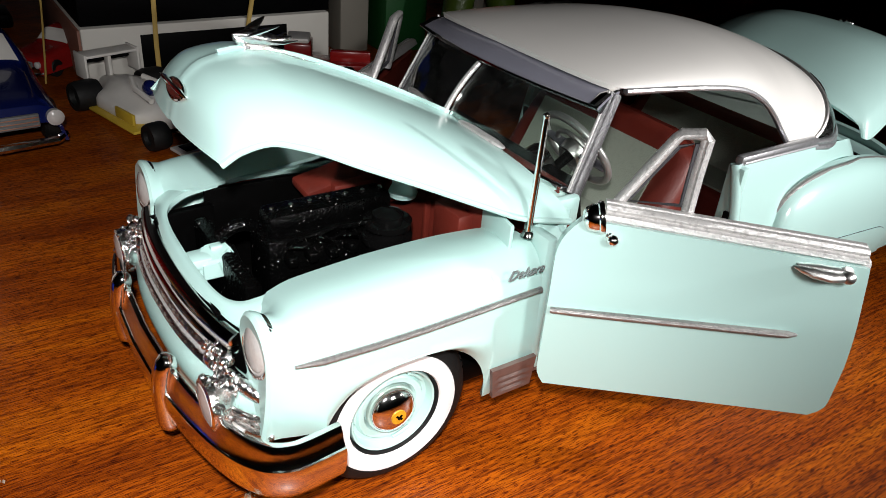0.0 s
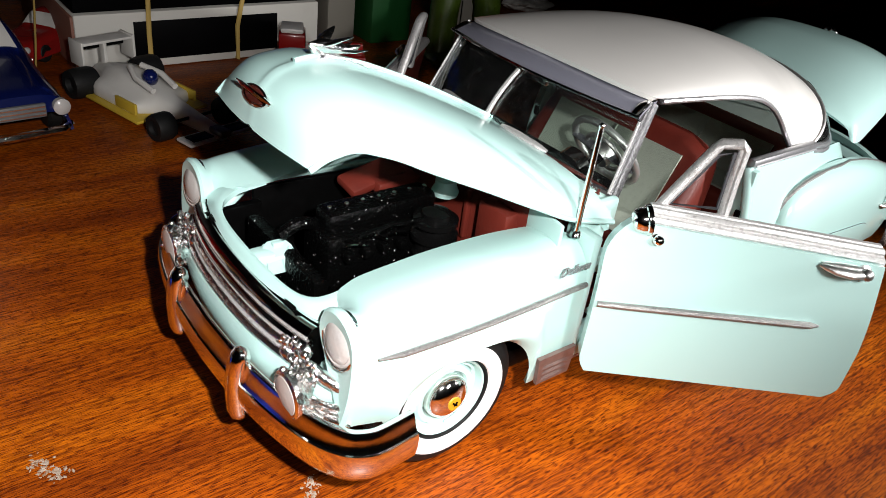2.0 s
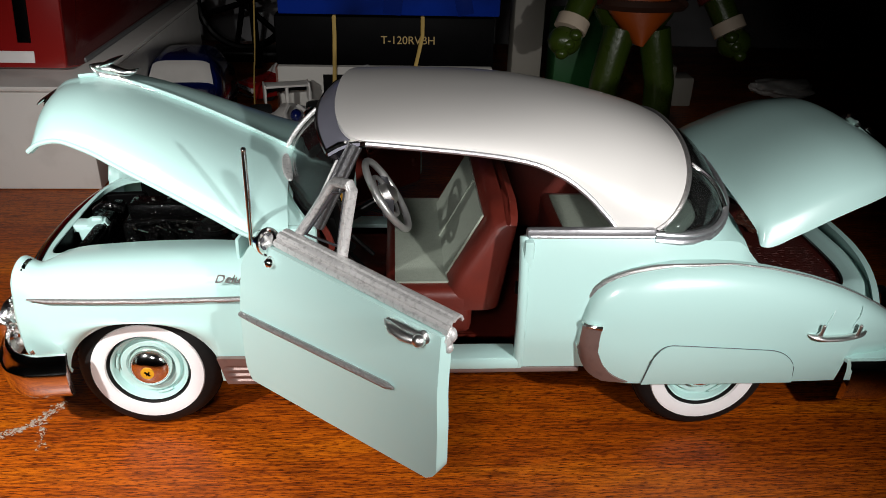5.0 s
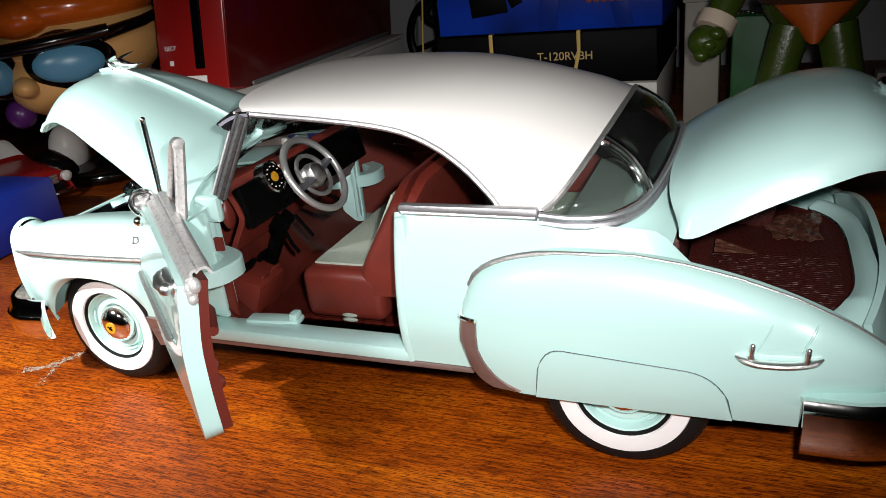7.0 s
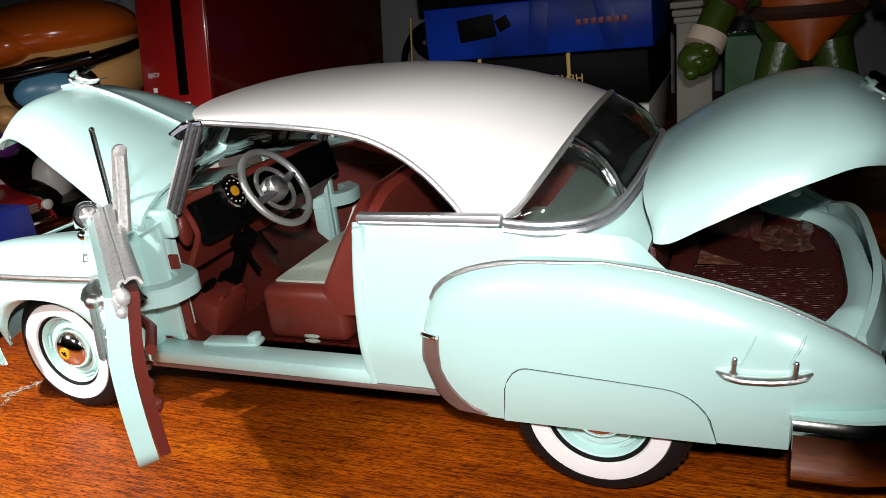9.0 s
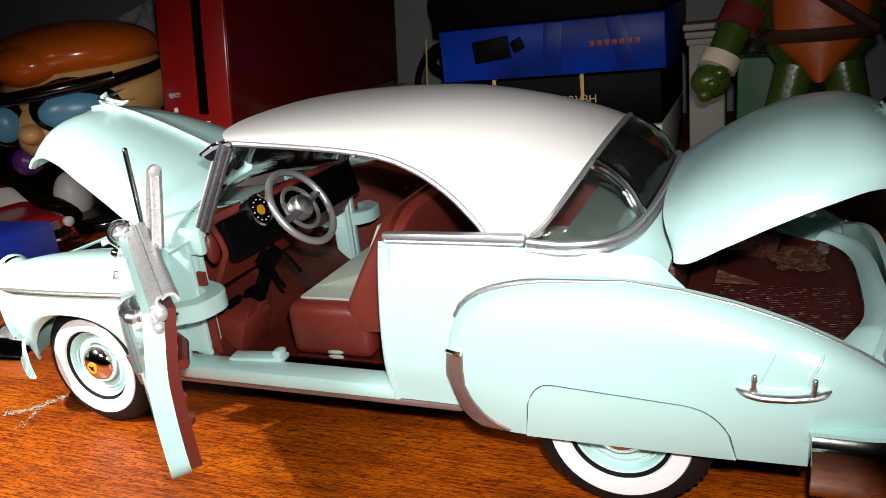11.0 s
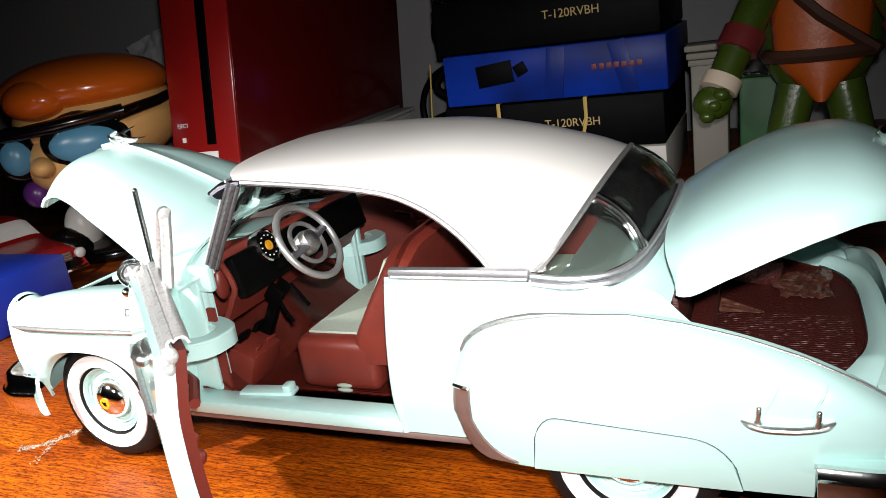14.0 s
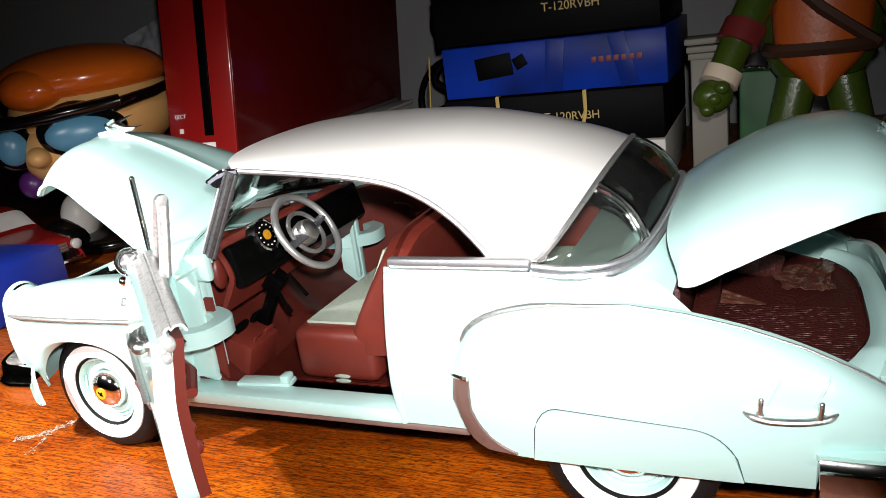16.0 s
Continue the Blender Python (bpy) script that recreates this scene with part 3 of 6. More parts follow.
for s in (-1, 1):
    tube(bm, along([(-1.73, s * 0.01, 1.765), (-1.69, s * 0.04, 1.785), (-1.63, s * 0.075, 1.81)], 8), [0.014, 0.02, 0.024, 0.026, 0.026, 0.022, 0.018, 0.012, 0.004], 8, 0.35)
    tube(bm, [(-1.66, s * 0.01, 1.74), (-1.60, s * 0.04, 1.735), (-1.55, s * 0.06, 1.745)], [0.012, 0.014, 0.004], 8, 0.4)
bmesh.ops.transform(bm, matrix=Matrix.Translation((0.04, 0, -0.035)), verts=bm.verts[:])
tube(bm, along([(-1.70, 0, 1.685), (-1.60, 0, 1.668), (-1.46, 0, 1.612), (-1.30, 0, 1.553)], 10), [0.02, 0.018, 0.014, 0.013, 0.013, 0.012, 0.012, 0.011, 0.010, 0.008, 0.004], 8)
part("hood_ornament", bm, GLINT, hood, "chrome winged hood ornament")
m = pose(-1.968, 0, 1.555, 0, -62, 0) @ Matrix.Diagonal((0.50, 0.95, 1, 1))
bm = bmesh.new()
lathe(bm, [(0.105, -0.03), (0.105, 0.006), (0.092, 0.010), (0.088, 0.004), (0, 0.004)], m @ Matrix.Diagonal((0.72, 1.0, 1, 1)), 28)
tube(bm, [m @ Vector((0.02, y, 0.02)) for y in (-0.16, -0.1, 0.1, 0.16)], [0.003, 0.010, 0.010, 0.003], 8)
badge = part("hood_badge", bm, CHROME, hood, "chrome oval hood badge")
bm = bmesh.new()
lathe(bm, [(0.086, 0.003), (0.075, 0.012), (0, 0.014)], m @ Matrix.Diagonal((0.72, 1.0, 1, 1)), 24)
part("badge_field", bm, BADGE, badge, "dark red badge field")

# -- engine bay --
bay = new("engine_bay")
bay.parent = car
bm = bmesh.new()
block(bm, (-1.47, 0, 0.40), (1.1, 0.98, 0.03), 0)
part("bay_floor", bm, BLACK, bay)
bm = bmesh.new()
block(bm, (-2.0, 0, 0.62), (0.03, 0.84, 0.42), 0.005)
part("bay_front", bm, BLACK, bay)
for s in (-1, 1):
    bm = bmesh.new()
    block(bm, (-1.30, s * 0.475, 0.65), (0.92, 0.03, 0.46), 0.008, (0, 0, -s * 3))
    part("inner_fender", bm, BLACK, bay)
    bm = bmesh.new()
    block(bm, (-1.88, s * 0.455, 0.62), (0.30, 0.05, 0.40), 0.01, (0, 0, s * 6))
    part("bay_corner", bm, BLACK, bay)
for s in (-1, 1):
    bm = bmesh.new()
    block(bm, (-1.28, s * 0.49, 0.905), (0.86, 0.04, 0.03), 0.01, (0, 0, -s * 3))
    part("bay_flange", bm, MINT, car)
bm = bmesh.new()
block(bm, (-0.86, 0, 0.80), (0.05, 1.12, 0.56), 0.01)
block(bm, (-0.91, -0.36, 0.86), (0.10, 0.20, 0.30), 0.015)
block(bm, (-0.90, -0.12, 0.84), (0.03, 0.025, 0.26), 0.005)
block(bm, (-0.91, 0.25, 0.92), (0.12, 0.30, 0.2), 0.02)
part("firewall", bm, RED, car, "dark red firewall")
for s in (-1, 1):
    bm = bmesh.new()
    block(bm, (-0.895, s * 0.635, 0.99), (0.02, 0.26, 0.24), 0.008, (0, 0, s * 10))
    part("cowl_side_panel", bm, MINT, car, "mint panel beside the firewall")
bm = bmesh.new()
block(bm, (-1.20, 0.30, 0.92), (0.34, 0.15, 0.05), 0.015, (14, -8, 6))
block(bm, (-1.10, 0.28, 0.90), (0.26, 0.2, 0.06), 0.015)
part("heater_box", bm, RED, car, "dark red box beside the engine")
bm = bmesh.new()
block(bm, (-1.36, 0.0, 0.66), (0.66, 0.24, 0.46), 0.03)
block(bm, (-1.36, 0.0, 0.93), (0.60, 0.15, 0.10), 0.03)
for k in range(6):
    block(bm, (-1.60 + 0.096 * k, -0.14, 0.80), (0.045, 0.08, 0.05), 0.01)
    tube(bm, [(-1.60 + 0.096 * k, -0.12, 0.86), (-1.58 + 0.09 * k, -0.19, 0.92), (-1.42, -0.2, 0.95)], 0.010, 6)
block(bm, (-1.62, -0.22, 0.60), (0.16, 0.14, 0.16), 0.02)
tube(bm, [(-1.66, -0.24, 0.62), (-1.76, -0.24, 0.62)], 0.075, 14)
tube(bm, along([(-1.70, 0, 0.92), (-1.78, -0.02, 0.95), (-1.86, 0, 0.90)], 8), 0.03, 8)
tube(bm, along([(-1.15, -0.2, 0.6), (-1.2, -0.3, 0.52), (-1.35, -0.3, 0.48)], 8), 0.035, 8)
part("engine_block", bm, ENGINE, car, "glossy black engine block flecked with silver")
for k in range(7):
    bm = bmesh.new()
    lathe(bm, [(0.012, -0.01), (0.012, 0.006), (0.006, 0.010), (0, 0.010)], pose(-1.62 + 0.088 * k, 0.0, 0.982), 8)
    part("valve_cover_bolt", bm, CHROME, car)
for k in range(4):
    bm = bmesh.new()
    tube(bm, along([(-1.62 + 0.12 * k, -0.13, 0.84), (-1.60 + 0.12 * k, -0.17, 0.87 + 0.02 * (k % 2)), (-1.53 + 0.12 * k, -0.17, 0.85)], 8), 0.007, 6)
    part("spark_lead", bm, CHROME, car)
bm = bmesh.new()
m = pose(-1.16, -0.20, 0.88)
lathe(bm, [(0, -0.16), (0.09, -0.16), (0.10, -0.14), (0.085, -0.12), (0.085, -0.06), (0.115, -0.055), (0.115, -0.03), (0.075, -0.02), (0.075, 0.015), (0.11, 0.02), (0.11, 0.045), (0.07, 0.05), (0.07, 0.075), (0.04, 0.085), (0, 0.085)], m, 28)
part("air_cleaner", bm, GLOSSBLACK, car, "black stacked round air cleaner")
bm = bmesh.new()
block(bm, (-1.84, 0, 0.64), (0.06, 0.64, 0.40), 0.015)
radiator = part("radiator", bm, ENGINE, car, "black finned radiator")
for k in range(22):
    bm = bmesh.new()
    block(bm, (-1.805, -0.30 + 0.0285 * k, 0.64), (0.02, 0.012, 0.36), 0)
    part("fin", bm, ENGINE, radiator)
bm = bmesh.new()
lathe(bm, [(0.03, -0.01), (0.03, 0.01), (0.0, 0.012)], pose(-1.79, 0, 0.70, 0, 90, 0), 14)
for q in range(4):
    block(bm, (-1.79, 0.09 * math.cos(q * PI / 2 + 0.4), 0.70 + 0.09 * math.sin(q * PI / 2 + 0.4)), (0.012, 0.16 if q % 2 else 0.05, 0.05 if q % 2 else 0.16), 0.004, (math.degrees(0.4), 0, 0))
part("fan", bm, BLACK, car)
bm = bmesh.new()
bmesh.ops.create_cone(bm, cap_ends=True, segments=6, radius1=0.11, radius2=0.085, depth=0.09, matrix=pose(-1.885, 0.0, 0.80, 8, -14, 10) @ Matrix.Diagonal((1.0, 0.8, 1, 1)))
bmesh.ops.bevel(bm, geom=bm.edges[:], offset=0.012, segments=2, affect="EDGES")
block(bm, (-1.945, 0.0, 0.815), (0.09, 0.10, 0.05), 0.012)
block(bm, (-1.87, 0.01, 0.852), (0.05, 0.03, 0.02), 0.006)
part("hood_latch", bm, MINT, car, "mint latch housing")
bm = bmesh.new()
lathe(bm, [(0, -0.05), (0.065, -0.05), (0.07, -0.03), (0.055, 0.0), (0.055, 0.03), (0.03, 0.04), (0, 0.04)], pose(-0.98, -0.03, 0.98), 20)
part("washer_bottle", bm, MINT, car)

# -- cowl, windscreen, visor --
W_LOW = [(-0.545, -0.70, 1.145), (-0.63, -0.55, 1.175), (-0.73, -0.28, 1.215), (-0.775, 0, 1.235)]
W_TOP = [(-0.350, -0.645, 1.545), (-0.40, -0.50, 1.563), (-0.455, -0.25, 1.578), (-0.480, 0, 1.585)]


def mirror_y(p, a):
    return Vector((p.x, p.y if a < 0 else -p.y, p.z))


def screen_at(u, v, push=0.0):
    a = -1 + 2 * u
    lo, hi = mirror_y(curve3(W_LOW, 1 - abs(a)), a), mirror_y(curve3(W_TOP, 1 - abs(a)), a)
    p = lo.lerp(hi, v)
    return p + Vector((-push - 0.035 * math.sin(v * PI), 0, push * 0.5 + 0.01 * math.sin(v * PI)))


def cowl_at(u, v):
    a = -1 + 2 * u
    lo = mirror_y(curve3(W_LOW, 1 - abs(a)), a)
    back = hood_at(0.0, u)
    edge = Vector((back.x - 0.02, back.y, back.z - 0.022))
    return edge.lerp(lo, v) + Vector((0, 0, -0.012))


part("cowl", shell(cowl_at, 30, 6, 0.025, (-0.6, 0, 0.5)), MINT, car)
for a, b in ((0.02, 0.492), (0.508, 0.98)):
    bm = shell(lambda u, v: screen_at(a + (b - a) * u, 0.03 + 0.94 * v), 24, 16, 0.008, (0.2, 0, 1.0))
    pane = part("windscreen_pane", bm, GLASS, car, "clear curved windscreen glass")
    pane.visible_shadow = False
bm = bmesh.new()
tube(bm, [screen_at(0.5, 0.76 * k / 8, 0.012) for k in range(9)], 0.013, 8)
part("windscreen_bar", bm, BRIGHTFOIL, car, "chrome centre bar")
bm = bmesh.new()
tube(bm, [screen_at(0.01 + 0.98 * k / 30, 0.0, 0.005) for k in range(31)], 0.02, 8)
tube(bm, [screen_at(0.01 + 0.98 * k / 30, 0.86, 0.002) for k in range(31)], 0.009, 8)
part("windscreen_trim", bm, CHROME, car, "chrome windscreen surround")
for s in (0, 1):
    bm = bmesh.new()
    foot, head = screen_at(s, 0.0), screen_at(s, 1.0)
    for shift, r in ((0.0, 0.024), (0.026, 0.013), (-0.024, 0.012)):
        tube(bm, [foot.lerp(head, k / 6) + Vector((-shift, 0, 0.5 * shift)) for k in range(7)], r, 10, 0.9)
    part("windscreen_post", bm, FOILDARK, car, "ribbed dark silver windscreen post")
    bm = bmesh.new()
    tube(bm, [foot.lerp(head, k / 6) + Vector((-0.040, 0, 0.02)) for k in range(7)], 0.007, 6)
    part("post_edge", bm, BRIGHTFOIL, car, "bright edge strip on the windscreen post")
    bm = bmesh.new()
    u0 = 0.27 if s == 0 else 0.60
    tube(bm, [screen_at(u0 + 0.16 * k / 6 * (1 if s else 1), 0.12 + 0.03 * k / 6, 0.02) for k in range(7)], [0.012, 0.024, 0.026, 0.026, 0.026, 0.022, 0.012], 8, 0.6)
    tube(bm, [screen_at(u0 + 0.08, 0.0, 0.015), screen_at(u0 + 0.08, 0.13, 0.025)], 0.009, 6)
    part("wiper", bm, BRIGHTFOIL, car, "silver wiper arm and blade")


def visor_at(u, v):
    a = -1 + 2 * u
    hi = mirror_y(curve3(W_TOP, 1 - abs(a)), a) + Vector((0.024, 0, 0.010))
    lip = Vector((-0.478 - 0.100 * (1 - a * a), 0.68 * a, 1.512 + 0.016 * (1 - a * a)))
    return hi.lerp(lip, v) + Vector((0, 0, 0.014 * math.sin(v * PI)))


part("sun_visor", shell(visor_at, 26, 6, 0.016, (-0.5, 0, 0.8)), VISOR, car, "glossy black outside sun visor with lilac sheen painted in")
CHEEK = stuff("black_gloss", (0.006, 0.006, 0.008), 0.12, coat=0.8, grain=40)
for end in (0.0, 1.0):
    bm = shell(lambda u, v: visor_at(end, u) + Vector((0.02 * v * u, (0.5 - end) * 0.02 * v, -(0.012 + 0.062 * math.sin(PI * (0.12 + 0.80 * u))) * v)), 12, 5, 0.010, (-0.4, 0, 1.5))
    part("visor_cheek", bm, CHEEK, car, "glossy black visor end")
bm = bmesh.new()
tube(bm, [visor_at(k / 26, 1.0) for k in range(27)], 0.009, 6)
for u in (0.02, 0.98):
    tube(bm, [visor_at(u, 0.0), visor_at(u, 0.6), visor_at(u, 1.0)], [0.015, 0.022, 0.018], 8, 0.6)
part("visor_trim", bm, CHROME, car)
bm = bmesh.new()
block(bm, (-0.44, 0.0, 1.46), (0.03, 0.15, 0.05), 0.012, (0, 15, 0))
tube(bm, [(-0.42, 0, 1.48), (-0.40, 0, 1.55)], 0.008, 6)
part("inside_mirror", bm, CHROME, car)

# -- roof --
R_EDGE = [(-0.300, 0.652, 1.565), (-0.12, 0.662, 1.553), (0.09, 0.67, 1.537), (0.30, 0.678, 1.516), (0.48, 0.683, 1.484), (0.635, 0.688, 1.42), (0.77, 0.692, 1.322), (0.88, 0.705, 1.21), (0.955, 0.73, 1.138), (1.04, 0.745, 1.135), (1.12, 0.745, 1.15)]
R_RIDGE = [(-0.475, 0, 1.617), (-0.27, 0, 1.640), (-0.06, 0, 1.653), (0.16, 0, 1.657), (0.38, 0, 1.655), (0.58, 0, 1.645), (0.77, 0, 1.622), (0.94, 0, 1.592), (1.095, 0, 1.552), (1.235, 0, 1.506), (1.36, 0, 1.450)]


def roof_at(u, v):
    a = -1 + 2 * v
    s = abs(a)
    e, r = curve3(R_EDGE, u), curve3(R_RIDGE, u)
    th = s * PI / 2
    p = 2.0 / (2.30 - 0.05 * u)
    y = e.y * math.sin(th) ** p
    w = max(0.0, math.cos(th)) ** p
    return Vector((e.x + (r.x - e.x) * w ** 0.8, math.copysign(y, a), e.z + (r.z - e.z) * w))


part("roof", shell(roof_at, 46, 48, 0.022), ROOF, car, "white painted roof")
bm = bmesh.new()
sheet(bm, lambda u, v: roof_at(0.02 + 0.95 * u, 0.02 + 0.96 * v) - Vector((0, 0, 0.035)), 24, 24)
bmesh.ops.solidify(bm, geom=bm.faces[:], thickness=0.006)
part("headliner", bm, stuff("headliner", (0.03, 0.012, 0.01), 0.7, grain=200), car, "dark brown headliner")
for s in (0, 1):
    bm = bmesh.new()
    tube(bm, [roof_at(0.0 + 0.86 * k / 40, s) + Vector((0, 0, -0.012)) for k in range(41)], 0.015, 8, 0.9)
    part("drip_rail", bm, BELTCHROME, car, "silver drip rail round the side window")

# -- rear window in three pieces --
G_LOW = [(1.06, -0.765, 1.13), (1.22, -0.765, 1.115), (1.38, -0.71, 1.11), (1.49, -0.61, 1.135), (1.545, -0.50, 1.18), (1.58, -0.25, 1.22), (1.59, 0, 1.235)]


def glass_at(u, v, push=0.0):
    a = -1 + 2 * u
    hi = roof_at(1.0, u)
    lo = mirror_y(curve3(G_LOW, min(1.0, 1 - abs(a) ** 1.8 * 0.96)), a)
    p = hi.lerp(lo, v)
    bulge = 0.028 * math.sin(v * PI)
    return p + Vector((bulge + push, math.copysign(bulge * 0.4 * abs(a), a), bulge * 0.6 + push * 0.6))


def split_at(v):
    """Where the slanted dividers stand between the three panes."""
    return 0.287 - 0.087 * v


for lo_u, hi_u in ((lambda v: 0.0, lambda v: split_at(v) - 0.004), (lambda v: split_at(v) + 0.004, lambda v: 0.996 - split_at(v)), (lambda v: 1.004 - split_at(v), lambda v: 1.0)):
    bm = shell(lambda u, v: glass_at(lo_u(v) + (hi_u(v) - lo_u(v)) * u, v), 28, 16, 0.008, (1.0, 0, 0.9))
    pane = part("rear_window_pane", bm, GLASS, car, "clear wrap-round rear window glass")
    pane.visible_shadow = False
for s in (0, 1):
    bm = bmesh.new()
    top, low = glass_at(abs(s - split_at(0)), 0.02, 0.012), glass_at(abs(s - split_at(1)), 0.98, 0.012)
    tube(bm, [top.lerp(low, k / 6) + Vector((0.026, 0, 0.018)) * math.sin(k / 6 * PI) for k in range(7)], 0.011, 8)
    part("rear_window_bar", bm, CHROME, car, "chrome rear window divider")
bm = bmesh.new()
tube(bm, [roof_at(1.0, k / 40) + Vector((0.004, 0, 0.002)) for k in range(41)], 0.013, 6)
part("rear_window_trim", bm, FOIL, car)
bm = bmesh.new()
low = [glass_at(k / 50, 1.0) + Vector((0, 0, -0.01)) for k in range(51)]
for dz, r in ((0.022, 0.014), (-0.012, 0.018)):
    tube(bm, [p + Vector((0.012, 0, dz)) for p in low], r, 8)
part("rear_belt_moulding", bm, BELTCHROME, car, "silver moulding round the rear window")
for s in (-1, 1):
    bm = bmesh.new()
    block(bm, (0.79, s * 0.765, 1.145), (0.64, 0.05, 0.055), 0.018)
    tube(bm, [(0.49, s * 0.786, 1.135), (1.10, s * 0.786, 1.13)], 0.008, 6)
    part("belt_moulding", bm, BELTCHROME, car, "silver belt moulding")


# -- body sides behind the doors, rear shoulders --
B_TOP = [(0.42, 1.125), (1.1, 1.115), (1.45, 1.08), (1.58, 1.06), (1.66, 0.98), (1.74, 0.90), (2.0, 0.775), (2.2, 0.68), (2.42, 0.60)]
RIM_TOP = [(1.58, 1.06), (1.66, 0.98), (1.74, 0.90), (2.0, 0.80), (2.25, 0.77), (2.42, 0.77)]
B_TOPY = [(0.42, 0.775), (1.1, 0.775), (1.4, 0.735), (1.6, 0.70), (1.9, 0.66), (2.2, 0.60), (2.42, 0.50)]
B_OUT = [(0.42, 0.875), (1.2, 0.88), (2.0, 0.84), (2.42, 0.72)]


def side_at(x, v, side):
    zt, yt, yo = knots(B_TOP, x), knots(B_TOPY, x), knots(B_OUT, x)
    zb = 0.41
    z = zt + (zb - zt) * v
    w = min(1.0, v / 0.75)
    y = yt + (yo - yt) * math.sin(w * PI / 2) ** 0.9 - 0.03 * max(0.0, v - 0.75) / 0.25
    return Vector((x, side * y, z))


for s in (-1, 1):
    part("quarter_panel", shell(lambda u, v: side_at(0.46 + 1.96 * u, v, s), 44, 18, 0.03), MINT, car)
    bm = bmesh.new()
    tube(bm, [side_at(0.465, k / 14, s) + Vector((0.004, -s * 0.018, 0)) for k in range(15)], 0.028, 10)
    block(bm, (0.485, s * 0.77, 0.78), (0.05, 0.10, 0.68), 0.015)
    part("door_jamb", bm, MINT, car)
    bm = bmesh.new()
    block(bm, (0.44, s * 0.80, 0.86), (0.02, 0.03, 0.06), 0.004)
    part("striker", bm, BLACK, car)
    # front door jamb, sill, rocker
    bm = bmesh.new()
    block(bm, (-0.78, s * 0.80, 0.76), (0.06, 0.13, 0.62), 0.02)
    block(bm, (-0.70, s * 0.745, 0.80), (0.16, 0.03, 0.60), 0.01)
    block(bm, (-0.62, s * 0.72, 1.09), (0.16, 0.05, 0.14), 0.02)
    part("front_jamb", bm, MINT, car)
    bm = bmesh.new()
    block(bm, (-0.17, s * 0.79, 0.45), (1.26, 0.14, 0.05), 0.015)
    block(bm, (-0.17, s * 0.842, 0.437), (1.28, 0.045, 0.064), 0.015)
    part("sill", bm, MINT, car)
    bm = bmesh.new()
    block(bm, (-0.10, s * 0.83, 0.392), (1.78, 0.05, 0.03), 0.01)
    part("rocker_strip", bm, BROWNFOIL, car, "dull metal strip under the sill")
    bm = bmesh.new()
    arm = along([(-0.80, s * 0.73, 0), (-0.70, s * 0.68, 0), (-0.57, s * 0.71, 0), (-0.48, s * 0.80, 0), (-0.49, s * 0.90, 0), (-0.60, s * 0.985, 0)], 18)
    for z0, z1, grow in ((0.775 if s < 0 else 0.72, 0.858 if s < 0 else 0.80, 0.05),):
        prof = [(-grow, z0), (grow, z0), (grow, z1 - 0.008), (grow - 0.01, z1), (0.01 - grow, z1), (-grow, z1 - 0.008)]
        sweep(bm, [(p[0], p[1], 0.0) for p in arm], prof)
    part("door_hinge", bm, MINT, car, "mint curved door hinge arm")

# -- rear fender pods --
P_TOP = [(0.752, 0.58), (0.762, 0.70), (0.785, 0.80), (0.84, 0.895), (0.93, 0.955), (1.05, 0.992), (1.2, 1.013), (1.4, 1.015), (1.6, 0.998), (1.8, 0.96), (2.0, 0.905), (2.2, 0.825), (2.32, 0.76), (2.42, 0.69), (2.48, 0.62), (2.50, 0.575)]
P_LOW = [(0.752, 0.565), (0.775, 0.49), (0.815, 0.425), (0.87, 0.385), (0.93, 0.365), (1.1, 0.355), (2.145, 0.355), (2.155, 0.508), (2.3, 0.508), (2.50, 0.515)]
P_OUT = [(0.752, 0.895), (0.79, 0.925), (0.9, 0.95), (1.1, 0.965), (1.7, 0.965), (2.1, 0.958), (2.3, 0.935), (2.42, 0.895), (2.48, 0.85), (2.50, 0.82)]


def pod_at(x, v, side, push=0.0):
    zt, zb, yo = knots(P_TOP, x), knots(P_LOW, x) if not 2.145 < x < 2.155 else 0.45, knots(P_OUT, x)
    yi = min(0.80, yo - 0.02)
    if v < 0.5:
        a = v / 0.5 * PI / 2
        mid = zb + (zt - zb) * 0.42
        y = yi + (yo - yi) * math.sin(a) ** 0.8
        z = mid + (zt - mid) * max(0.0, math.cos(a)) ** 0.62
    else:
        w = (v - 0.5) / 0.5
        mid = zb + (zt - zb) * 0.42
        y, z = yo - 0.035 * w * w, mid + (zb - mid) * w
    return Vector((x, side * (y + push), z))


def pod_point(x, z, side, push):
    best = min((abs(pod_at(x, k / 60, side).z - z), k) for k in range(61))[1]
    p = pod_at(x, best / 60, side, push)
    return Vector((x, p.y, z))


